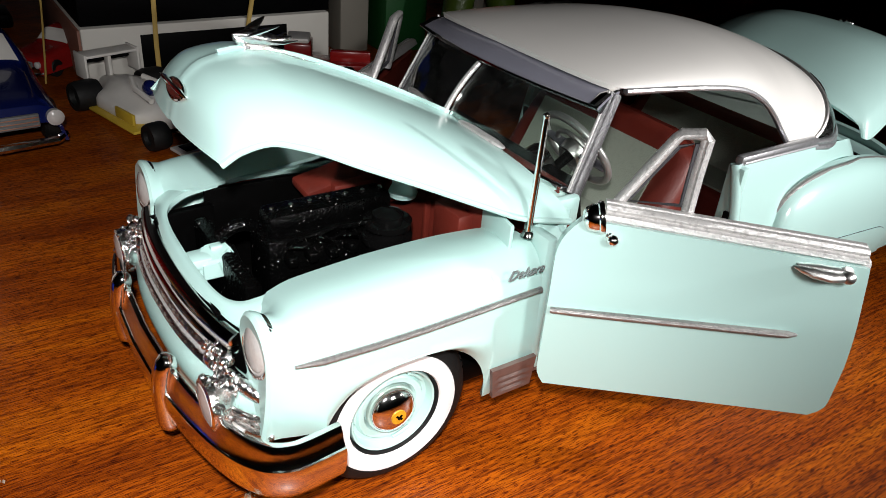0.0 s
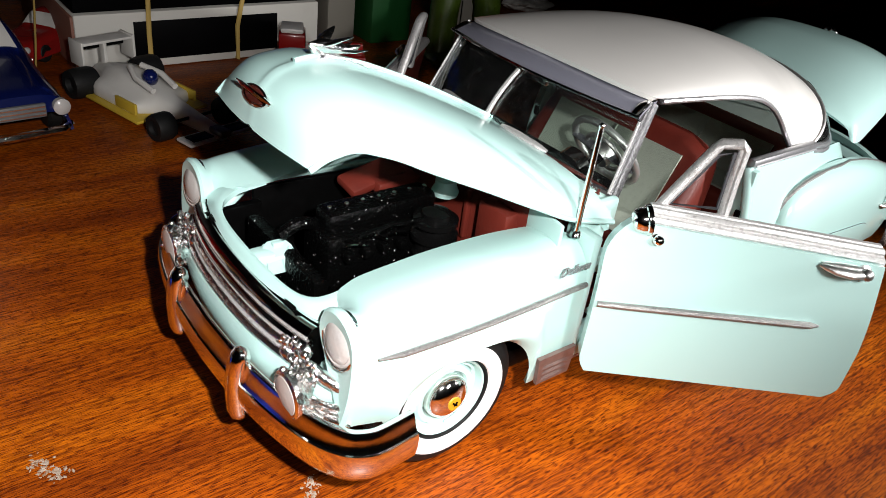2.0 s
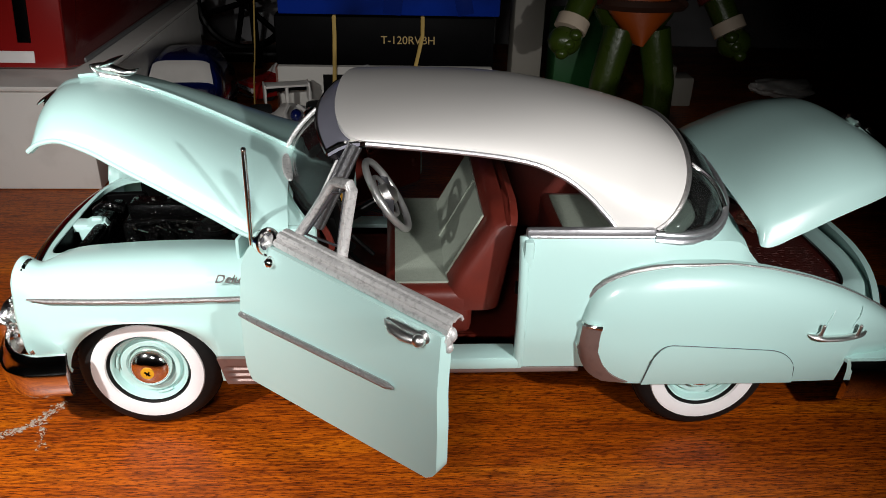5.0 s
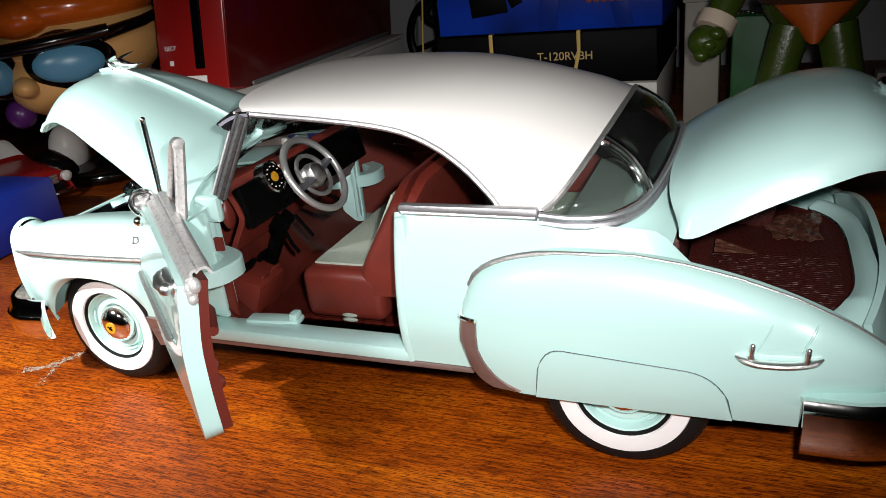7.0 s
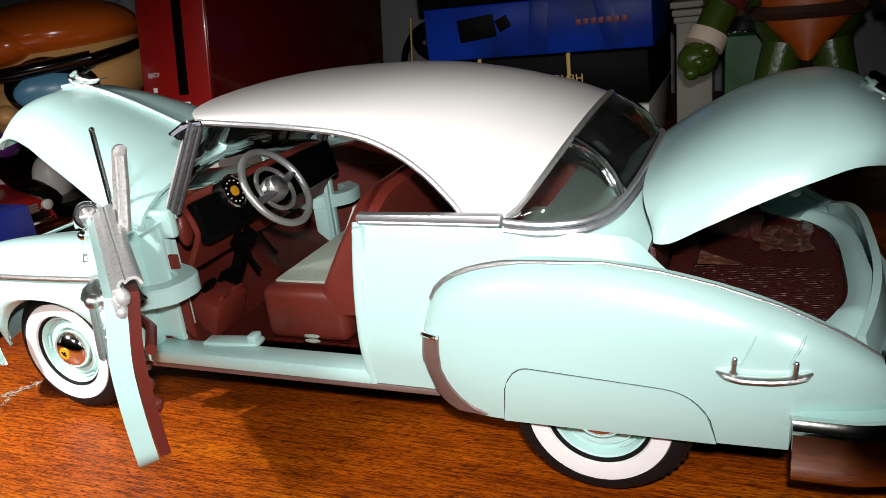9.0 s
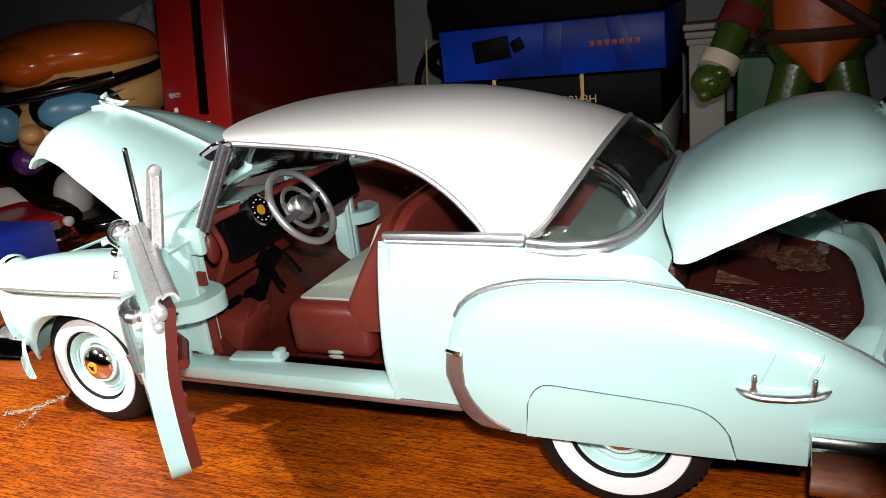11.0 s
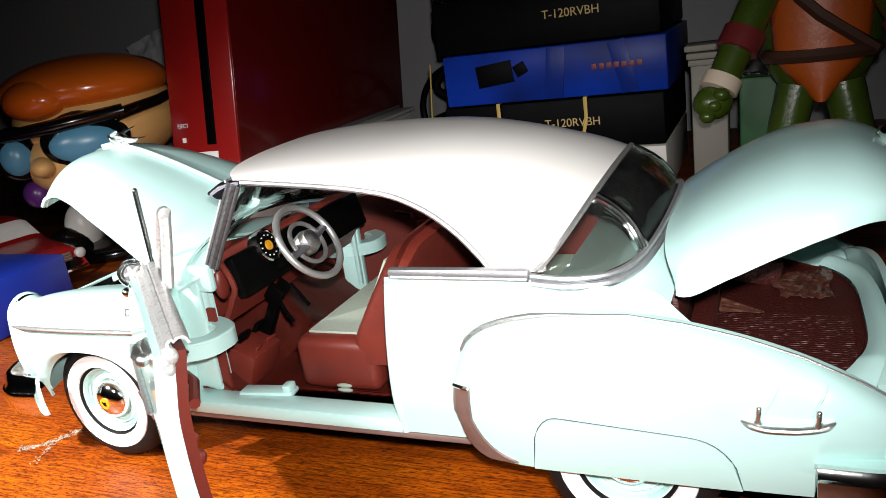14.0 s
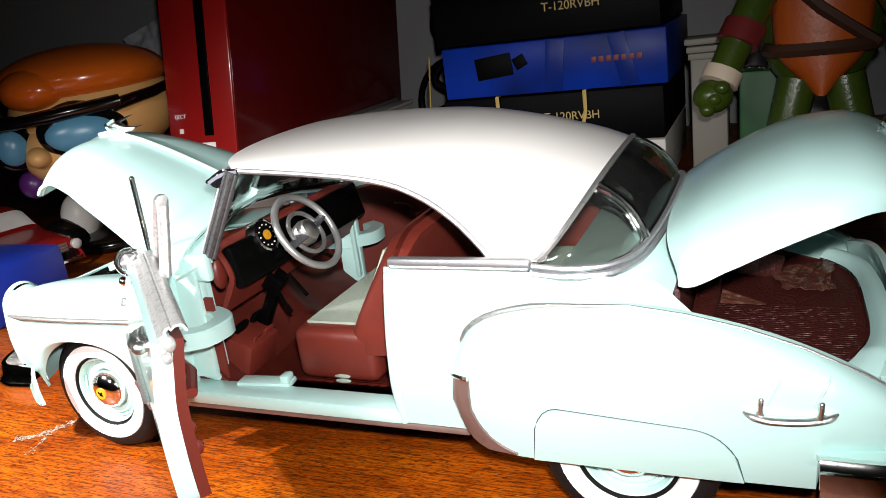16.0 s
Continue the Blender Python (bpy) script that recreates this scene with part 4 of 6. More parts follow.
pod_x = [0.752, 0.757, 0.765, 0.78, 0.80, 0.83, 0.87, 0.92, 0.98] + [1.04 + 0.0785 * k for k in range(15)] + [2.154, 2.2, 2.25, 2.3, 2.35, 2.39, 2.42, 2.445, 2.465, 2.48, 2.492, 2.50]
for s in (-1, 1):
    pod = part("rear_fender", shell(lambda u, v: pod_at(pod_x[round(u * (len(pod_x) - 1))], v, s), len(pod_x) - 1, 24, 0.03), MINT, car)
    bm = bmesh.new()
    tube(bm, [pod_at(x, 0.07, s, 0.004) + Vector((0, 0, 0.002)) for x in pod_x[2:14]] + [pod_at(x, 0.05, s) + Vector((0, 0, 0.003)) for x in (1.5, 1.7, 1.9, 2.1, 2.3, 2.4, 2.45)],
         [0.010] + [0.014] * 8 + [0.009] * 3 + [0.006] * 7, 8)
    part("fender_trim", bm, FOIL, pod, "thin silver edge moulding")

    def fin(u, v):
        z = 0.715 - 0.345 * v
        lead = min(k / 400 + 0.752 for k in range(120) if knots(P_LOW, k / 400 + 0.752) <= z + 0.004 <= knots(P_TOP, k / 400 + 0.752) - 0.01)
        wide = 0.085 + 0.045 * v * v
        p = pod_point(lead + 0.002 + wide * u, z, s, 0.010)
        return p
    part("fender_guard", shell(fin, 8, 16, 0.014), BROWNFOIL, pod, "brown metal fender guard")
    bm = bmesh.new()
    tube(bm, [fin(k / 8, 0.0) + Vector((0, s * 0.004, 0)) for k in range(9)], 0.012, 6)
    part("guard_cap", bm, CHROME, pod)

    # wheel skirt with its rounded upper outline
    def skirt(u, v):
        x = 1.10 + 0.80 * u
        top = 0.36 + (0.265 - 0.055 * u) * (1 - max(0.0, 1 - u / 0.17) ** 2.6) ** 0.5 * (1 - max(0.0, (u - 0.75) / 0.25) ** 2.6) ** 0.5
        z = 0.352 + (top - 0.352) * v
        return pod_point(x, max(z, 0.357), s, 0.012)
    skirt_part = part("wheel_skirt", shell(skirt, 26, 8, 0.02), MINT, pod, "mint wheel skirt")
    bm = bmesh.new()
    tube(bm, [skirt(k / 40, 1.0) + Vector((0, -s * 0.006, 0.002)) for k in range(41)], 0.0022, 6)
    part("skirt_gap", bm, DARKTRIM, skirt_part)
    bm = bmesh.new()
    tube(bm, along([(1.90, s * 0.965, 0.674), (1.935, s * 0.978, 0.666), (1.99, s * 0.986, 0.660), (2.06, s * 0.984, 0.661), (2.13, s * 0.976, 0.667), (2.175, s * 0.965, 0.676), (2.20, s * 0.955, 0.688)], 18),
         [0.007, 0.012, 0.016] + [0.019] * 13 + [0.016, 0.012, 0.007], 10, 0.7)
    for x in (1.955, 2.145):
        tube(bm, along([(x, s * 0.974, 0.672), (x + 0.001, s * 0.981, 0.692), (x + 0.003, s * 0.983, 0.712), (x + 0.004, s * 0.983, 0.732)], 8), [0.017, 0.014, 0.011, 0.009, 0.009, 0.009, 0.010, 0.010, 0.007], 10)
        ball(bm, (x + 0.004, s * 0.983, 0.733), (0.010, 0.010, 0.010), n=10)
    part("fender_ornament", bm, SATIN, pod, "chrome side ornament")
    for x in (1.975, 2.128):
        bm = bmesh.new()
        tube(bm, [pod_point(x + 0.05 * k / 6, 0.70 + 0.105 * k / 6, s, 0.001) for k in range(7)], [0.003] + [0.005] * 5 + [0.002], 6)
        part("fender_crease", bm, MINT, pod)
    bm = bmesh.new()
    lathe(bm, [(0.06, -0.02), (0.062, 0.02), (0.045, 0.04), (0.04, 0.04)], pose(2.45, s * 0.80, 0.65, 0, 80, 0), 20)
    tl = part("tail_lamp", bm, CHROME, car, "chrome tail lamp ring")
    bm = bmesh.new()
    lathe(bm, [(0.045, 0.02), (0.04, 0.05), (0.015, 0.065), (0, 0.066)], pose(2.45, s * 0.80, 0.65, 0, 80, 0), 20)
    part("tail_lens", bm, stuff("red_lens", (0.35, 0.01, 0.01), 0.2, coat=0.8), tl, "red lens")

# -- rear end: deck between the window and the lid, trunk well, tail panel, bumper --
def deck_at(u, v):
    a = -1 + 2 * u
    lo = glass_at(u, 1.0)
    s = abs(a)
    x = 1.66 - 0.02 * s ** 3
    edge = Vector((x, a * 0.70, knots(B_TOP, x) + 0.10 * (1 - s ** 2.5)))
    return (lo + Vector((0, 0, -0.02))).lerp(edge, v)


part("rear_deck", shell(deck_at, 30, 4, 0.03, (1.5, 0, 0.4)), MINT, car)
bm = bmesh.new()


def rim_plan(t, grow=0.0):
    """Round the trunk opening from the front left corner round the tail to the front right."""
    a = PI * (0.5 + t)
    c, s2 = math.cos(a), math.sin(a)
    e = 0.46 if t < 0.5 else 0.62
    x = 1.66 + (0.72 + grow) * abs(c) ** e
    y = -(0.70 + grow) * abs(s2) ** e if t < 0.5 else (0.64 + grow) * abs(s2) ** e
    return x, y


def rim_at(u, v):
    x0, y0 = rim_plan(0.20 + 0.56 * u, 0.0)
    z0 = knots(RIM_TOP, x0) - 0.015 - 0.05 * max(0.0, 1 - u / 0.2)
    return Vector((x0 - 0.02, y0 * 0.985, z0 - 0.03)).lerp(Vector((x0 + 0.05 + 0.08 * max(0.0, 1 - u / 0.6), y0 * (1.03 + 0.12 * max(0.0, 1 - u / 0.4)), z0 + 0.012 - 0.05 * max(0.0, 1 - u / 0.5))), v) + Vector((0, 0, 0.02 * math.sin(v * PI)))


part("trunk_rim", shell(rim_at, 40, 4, 0.02, (2.0, 0, 0.0)), MINT, car, "mint trunk opening rim")
bm = bmesh.new()
sheet(bm, lambda u, v: Vector((rim_plan(u)[0] - 0.03, rim_plan(u)[1] * 0.975, 0.70 + (min(knots(RIM_TOP, rim_plan(u)[0]) - 0.05, 0.70 + 9 * max(0.0, u - 0.25)) - 0.70) * v)), 40, 3)
sheet(bm, lambda u, v: Vector((1.40 + (rim_plan(u)[0] - 1.42) * v, rim_plan(u)[1] * 0.98 * (0.15 + 0.85 * v), 0.70 + 0.012 * math.sin(v * 23 + u * 5))), 40, 10)
block(bm, (1.64, 0, 0.85), (0.04, 1.20, 0.32), 0.01)
block(bm, (1.85, 0.42, 0.78), (0.36, 0.28, 0.14), 0.03, (0, 12, 8))
block(bm, (1.72, -0.10, 0.76), (0.10, 0.9, 0.05), 0.015)
bmesh.ops.recalc_face_normals(bm, faces=bm.faces[:])
RIBMAT = stuff("ribbed_oxblood_mat", (0.045, 0.006, 0.004), 0.45, grain=900, second=(0.04, 0.006, 0.004), bump=0.7, bumps=900)
RIBGLINT = stuff("glinting_oxblood_rib", (0.050, 0.007, 0.005), 0.46, spec=0.3, grain=900, second=(0.03, 0.005, 0.003), bump=1.0, bumps=560)
part("trunk_well", bm, RIBMAT, car, "dark red moulded trunk well")


CRINKLE = stuff("crinkled_film", (0.13, 0.045, 0.03), 0.24, 0.4, grain=420, second=(0.34, 0.19, 0.14), amount=0.8, bump=1.0, bumps=420)
bm = shell(lambda u, v: Vector((2.03 + 0.22 * u + (0.09 * u - 0.04) * v * (1 - 0.8 * u) + 0.010 * math.sin(7 * v + 2 * u), 0.095 + (0.25 + 0.22 * u - 0.12 * u ** 4) * v + 0.004 * math.sin(9 * u), 0.722 + 0.006 * math.sin(15 * u + 4 * v) * math.sin(9 * v - 6 * u) + 0.003 * math.sin(41 * u - 13 * v))), 30, 30, 0.002)
part("crinkled_patch", bm, CRINKLE, car, "crinkled shiny brown film")
bm = shell(lambda u, v: Vector((1.775 + 0.19 * u, -0.108 + 0.145 * v * (1 - 0.9 * u), 0.724 + 0.012 * abs(math.sin(8 * v)) * (1 - u))), 12, 14, 0.002)
part("crinkled_patch", bm, CRINKLE, car)
for k in range(26):
    bm = bmesh.new()
    y = -0.58 + 0.0195 * k
    tube(bm, [(1.70 + 0.0135 * q, y, 0.7092 + 0.0009 * math.sin(2.3 * q + 1.7 * k)) for q in range(46)], [max(0.0002, 0.0042 * math.sin(2.3 * q * q + 3.7 * k) * math.sin(0.5 * q + 2.1 * k) - 0.0008) for q in range(46)], 5)
    part("mat_rib", bm, RIBGLINT, car)


def tail_at(u, v):
    a = -1 + 2 * u
    y = 0.76 * a
    return Vector((2.47 - 0.10 * abs(a) ** 3 + 0.04 * math.sin(v * PI), y, 0.84 - 0.10 * abs(a) ** 3 - 0.48 * v))


part("tail_panel", shell(tail_at, 24, 8, 0.03), MINT, car)
rear_plan = [(2.145, -0.985), (2.3, -0.985), (2.44, -0.955), (2.53, -0.87), (2.58, -0.70), (2.62, -0.35), (2.63, 0)]
rear_plan = [tuple(curve3([(*p, 0) for p in rear_plan], k / 30)[:2]) for k in range(31)]
rear_plan = rear_plan + [(x, -y) for x, y in rear_plan[-2::-1]]
bumper("rear_bumper", rear_plan, 0.405, 1, "chrome rear bumper")


def apron_at(u, v):
    x, y = rear_plan[round(u * 60)]
    return Vector((x + 0.010, y * 1.008, 0.522)).lerp(Vector((min(x - 0.10, 2.38), y * 0.78, 0.522)), v)


part("rear_apron", shell(apron_at, 60, 3, 0.02, (2.3, 0, 0.0)), MINT, car, "mint apron above the rear bumper")
for s in (-1, 1):
    bm = bmesh.new()
    tube(bm, along([(2.63, s * 0.35, 0.26), (2.67, s * 0.35, 0.34), (2.68, s * 0.35, 0.46), (2.65, s * 0.35, 0.57)], 10), 0.045, 10)
    part("bumper_guard", bm, CHROME, car)

# -- trunk lid, raised --
L_RIDGE = [(1.60, 0, 1.235), (1.76, 0, 1.345), (1.95, 0, 1.445), (2.12, 0, 1.50), (2.27, 0, 1.51), (2.42, 0, 1.46), (2.54, 0, 1.36), (2.62, 0, 1.24)]
L_EDGE = [(1.60, 0.745, 1.06), (1.70, 0.755, 1.055), (1.85, 0.745, 1.12), (2.02, 0.725, 1.20), (2.18, 0.70, 1.265), (2.33, 0.645, 1.305), (2.44, 0.52, 1.275), (2.54, 0.36, 1.22)]


def lid_at(u, v):
    a = -1 + 2 * v
    s = abs(a)
    r, e = curve3(L_RIDGE, u), curve3(L_EDGE, u)
    w = (1 - s ** 2.6) ** (1 / 2.0) if s < 1 else 0.0
    turn = 0.07 * max(0.0, 1 - u / 0.16) ** 2 * s ** 6
    return Vector((e.x + turn + (r.x - e.x) * w, math.copysign(e.y * s ** 0.9 * (1 - 0.5 * turn), a) if s else 0.0, e.z + (r.z - e.z) * w))


lid = part("trunk_lid", shell(lid_at, 36, 40, 0.025, (2.0, 0, 0.9)), MINT, car, "mint trunk lid raised wide open")
bm = bmesh.new()
ball(bm, (2.44, 0, 1.475), (0.05, 0.06, 0.03), (0, 45, 0), 14)
tube(bm, [(2.40, 0, 1.50), (2.50, 0, 1.44), (2.58, 0, 1.36)], [0.015, 0.03, 0.02], 8)
block(bm, (2.50, 0, 1.43), (0.10, 0.20, 0.03), 0.01, (0, 42, 0))
for s in (-1, 1):
    tube(bm, [(2.42, s * 0.08, 1.47), (2.52, s * 0.09, 1.40)], 0.016, 8)
part("lid_handle", bm, CHROME, lid, "chrome lid handle and lamp")
for s in (1,):
    bm = bmesh.new()
    tube(bm, [(1.98, s * 0.50, 1.02), (2.10, s * 0.50, 0.93), (2.18, s * 0.50, 0.87)], 0.022, 8)
    ball(bm, (2.18, s * 0.50, 0.87), (0.03, 0.03, 0.025), n=10)
    part("lid_strut", bm, MINT, car, "mint lid support arm")

# -- floor and cabin --
bm = bmesh.new()
sheet(bm, lambda u, v: Vector((-0.84 + 2.45 * u, -0.74 + 1.48 * v, 0.445 + 0.10 * math.exp(-((v - 0.5) / 0.10) ** 2) + 0.30 * max(0.0, 1 - u / 0.12))), 40, 30)
bmesh.ops.solidify(bm, geom=bm.faces[:], thickness=0.04)
part("cabin_floor", bm, RED, car, "oxblood floor with a tunnel")
bm = bmesh.new()
block(bm, (0.3, 0, 0.30), (3.9, 1.30, 0.12), 0.03)
tube(bm, [(FX, -0.6, WZ), (FX, 0.6, WZ)], 0.03, 8)
tube(bm, [(RX, -0.6, WZ), (RX, 0.6, WZ)], 0.03, 8)
block(bm, (-1.5, 0, 0.32), (1.0, 0.9, 0.10), 0.03)
part("chassis", bm, BLACK, car, "black underside")
for s in (-1, 1):
    bm = bmesh.new()
    block(bm, (0.93, s * 0.715, 0.77), (0.86, 0.03, 0.62), 0.01)
    part("rear_lining", bm, RED, car)
    bm = bmesh.new()
    block(bm, (-0.70, s * 0.715, 0.68), (0.24, 0.02, 0.50), 0.005)
    part("side_lining", bm, RED, car)


def seat(name, x0, x1, half, low, top, lean, back_top, back_low=0.62):
    s = new(name)
    s.parent = car
    length = x1 - x0
    bm = bmesh.new()
    block(bm, ((x0 + x1) / 2, 0, (low + top) / 2), (length, 2 * half, top - low), 0.05, seg=3)
    part("cushion", bm, RED, s)
    bm = bmesh.new()

    def back(u, v):
        """Round the side outline: a wedge, thick at the foot, that leans back."""
        a = 2 * PI * v
        c, d = math.cos(a), math.sin(a)
        z = back_low + (back_top - back_low) * u
        front = x1 - 0.20 + (lean + 0.13) * u
        rear = x1 + 0.16 + (lean - 0.10) * u
        shut = 1 if u < 0.94 else math.sqrt(max(0.0, 1 - ((u - 0.94) / 0.062) ** 2))
        mid, thick = (front + rear) / 2, (rear - front) / 2 * shut
        y = half * (1 - 0.06 * u ** 3) * math.copysign(abs(c) ** 0.18, c)
        z -= 0.12 * u ** 2 * max(0.0, (abs(y) / half - 0.55) / 0.45) ** 2
        return Vector((mid + thick * math.copysign(abs(d) ** 0.45, d), y, z))
    rows = sheet(bm, back, 24, 64)
    bm.faces.new([r for r in rows[-1][:-1]])
    bmesh.ops.remove_doubles(bm, verts=bm.verts[:], dist=1e-5)
    bmesh.ops.recalc_face_normals(bm, faces=bm.faces[:])
    part("backrest", bm, RED, s)
    bm = shell(lambda u, v: Vector((x0 + 0.05 + (length - 0.12) * u, -half * 0.86 + 1.72 * half * v, top + 0.012)), 6, 12, 0.02, (0, 0, 0))
    part("seat_insert", bm, CLOTH, s, "grey-green cloth insert")
    def cloth(u, v, lift):
        w = 0.10 + 0.74 * u
        return Vector((x1 - 0.20 + (lean + 0.13) * w - lift, half * (-0.74 + 1.48 * v), back_low + (back_top - back_low) * w))
    part("back_insert", shell(lambda u, v: cloth(u, v, 0.010), 6, 12, 0.012, (2, 0, 0.8)), CLOTH, s, "grey-green cloth insert")
    bm = bmesh.new()
    tube(bm, [cloth(k / 5, 0.5, 0.012) for k in range(6)], 0.007, 6)
    part("seat_piping", bm, CLOTH, s)
    return s


seat("front_seat", -0.215, 0.245, 0.63, 0.46, 0.735, 0.17, 1.19)
seat("rear_seat", 0.80, 1.22, 0.64, 0.46, 0.76, 0.14, 1.075)
bm = bmesh.new()
sheet(bm, lambda u, v: Vector((1.20 + (0.36 - 0.22 * abs(2 * v - 1) ** 2.4) * u, -0.71 + 1.42 * v, 1.095 + 0.02 * u)), 10, 24)
bmesh.ops.solidify(bm, geom=bm.faces[:], thickness=0.02)
part("parcel_shelf", bm, stuff("pale_shelf", (0.42, 0.50, 0.45), 0.45, grain=120, bump=0.1), car, "pale grey-green parcel shelf")
bm = bmesh.new()
for s, z in ((-1, 0.50), (-1, 0.475)):
    ball(bm, (0.05, s * 0.640, z), (0.045, 0.010, 0.012), n=10)
part("seat_scuff", bm, CLOTH, car, "worn pale spot on the seat base")

# dashboard and controls
bm = bmesh.new()


def dash_at(u, v):
    y = -0.66 + 1.32 * u
    x = -0.60 + 0.14 * math.sin(min(1.0, v * 1.6) * PI / 2) - 0.10 * max(0.0, v - 0.6) / 0.4
    z = 1.17 - 0.06 * v if v < 0.25 else 1.155 - (v - 0.25) * 0.44
    return Vector((x, y, z))


part("dashboard", shell(dash_at, 20, 14, 0.03, (-0.9, 0, 0.9)), RED, car, "oxblood dashboard")
bm = bmesh.new()
block(bm, (-0.468, 0.0, 1.06), (0.07, 1.30, 0.22), 0.02, (0, -14, 0))
for k in range(7):
    lathe(bm, [(0.016, -0.01), (0.016, 0.03), (0.01, 0.036), (0, 0.036)], pose(-0.455, -0.50 + 0.11 * k, 0.985, 0, 90, 0), 10)
part("dash_panel", bm, BLACK, car, "black instrument panel with knobs")
m = pose(-0.462, -0.365, 1.138, 0, 70, 0) @ Matrix.Scale(1.35, 4)
bm = bmesh.new()
lathe(bm, [(0.066, -0.03), (0.066, 0.02), (0.060, 0.025), (0.056, 0.018)], m, 28)
gauge = part("gauge", bm, CHROME, car, "chrome ringed round gauge")
bm = bmesh.new()
lathe(bm, [(0.057, 0.0), (0.057, 0.016), (0, 0.016)], m, 24)
part("gauge_face", bm, BLACK, gauge)
bm = bmesh.new()
lathe(bm, [(0.020, 0.016), (0.020, 0.022), (0, 0.024)], m, 20)
part("gauge_centre", bm, AMBER, gauge, "gold gauge centre")
bm = bmesh.new()
for q in range(12):
    a = 2 * PI * q / 12
    block(bm, tuple(m @ Vector((0.042 * math.cos(a), 0.042 * math.sin(a), 0.019))), (0.006, 0.006, 0.006), 0)
part("gauge_marks", bm, WHITEWALL, gauge)
wheel_m = pose(-0.205, -0.335, 1.155, 0, 57, 0)
sw = new("steering_wheel")
sw.parent = car
bm = bmesh.new()
ring(bm, wheel_m, 0.205, 0.019, 48, 10)
part("wheel_rim", bm, stuff("silver_rim", (0.42, 0.42, 0.41), 0.35, 0.7, grain=300, bump=0.1), sw, "silver steering wheel rim")
bm = bmesh.new()
ring(bm, wheel_m @ pose(0, 0, -0.01), 0.115, 0.012, 36, 8)
part("horn_ring", bm, FOIL, sw)
bm = bmesh.new()
lathe(bm, [(0.06, -0.06), (0.068, -0.01), (0.055, 0.03), (0.025, 0.05), (0, 0.053)], wheel_m, 24)
part("wheel_boss", bm, SATIN, sw, "chrome boss")
bm = bmesh.new()
for a in (0.55 * PI, 1.55 * PI):
    tube(bm, [wheel_m @ Vector((r * math.cos(a), r * math.sin(a), -0.01)) for r in (0.03, 0.11, 0.20)], [0.045, 0.034, 0.026], 8, 0.45)
part("wheel_spokes", bm, DARKTRIM, sw)
bm = bmesh.new()
tube(bm, [wheel_m @ Vector((0, 0, -0.04)), wheel_m @ Vector((0, 0, -0.42))], 0.026, 10)
tube(bm, [(-0.30, -0.30, 1.06), (-0.20, -0.20, 0.98), (-0.16, -0.16, 0.93)], 0.010, 6)
tube(bm, [(-0.42, -0.40, 0.86), (-0.34, -0.46, 0.80), (-0.30, -0.47, 0.76)], 0.012, 6)
tube(bm, [(-0.40, -0.30, 0.90), (-0.28, -0.34, 0.80)], 0.012, 6)
for y in (-0.52, -0.38):
    block(bm, (-0.62, y, 0.66), (0.03, 0.09, 0.12), 0.01, (0, 35, 0))
part("steering_column", bm, BLACK, car, "black steering column, levers and pedals")
for y, t in ((-0.54, 8), (-0.42, -6)):
    bm = bmesh.new()
    block(bm, (-0.55, y, 0.56), (0.02, 0.07, 0.20), 0.008, (0, 30, t))
    part("pedal", bm, RED, car)
bm = bmesh.new()
block(bm, (-0.60, -0.50, 0.55), (0.20, 0.26, 0.20), 0.03, (0, 20, 0))
part("pedal_box", bm, RED, car, "oxblood pedal box")
bm = bmesh.new()
block(bm, (-0.36, -0.71, 0.475), (0.30, 0.09, 0.03), 0.01, (0, 0, 6))
block(bm, (-0.24, -0.70, 0.50), (0.05, 0.07, 0.05), 0.012, (0, 0, 6))
part("sill_plate", bm, MINT, car)
for s in (-1, 1):
    bm = bmesh.new()
    back = -0.60 if s > 0 else -0.70
    block(bm, (back, s * 0.70, 0.76), (0.15, 0.07, 0.58), 0.02, (0, 0, s * 12))
    block(bm, (back + 0.05, s * 0.685, 0.78), (0.03, 0.09, 0.52), 0.01, (0, 0, s * 12))
    part("hinge_pillar", bm, MINT, car, "mint hinge pillar inside the doorway")
bm = bmesh.new()
block(bm, (-0.56, -0.36, 0.66), (0.06, 0.06, 0.42), 0.01, (0, 28, 0))
block(bm, (-0.44, -0.40, 0.88), (0.10, 0.03, 0.10), 0.008, (0, 40, 0))
block(bm, (-0.45, -0.30, 0.89), (0.08, 0.03, 0.06), 0.008, (0, 40, 0))
block(bm, (-0.50, 0.34, 1.04), (0.12, 0.55, 0.18), 0.02, (0, -8, 0))
part("lower_dash", bm, BLACK, car, "black lower dash and column shroud")
bm = bmesh.new()
ball(bm, (-0.60, -0.60, 1.02), (0.03, 0.05, 0.09), n=14)
part("kick_panel", bm, RED, car, "oxblood kick panel")


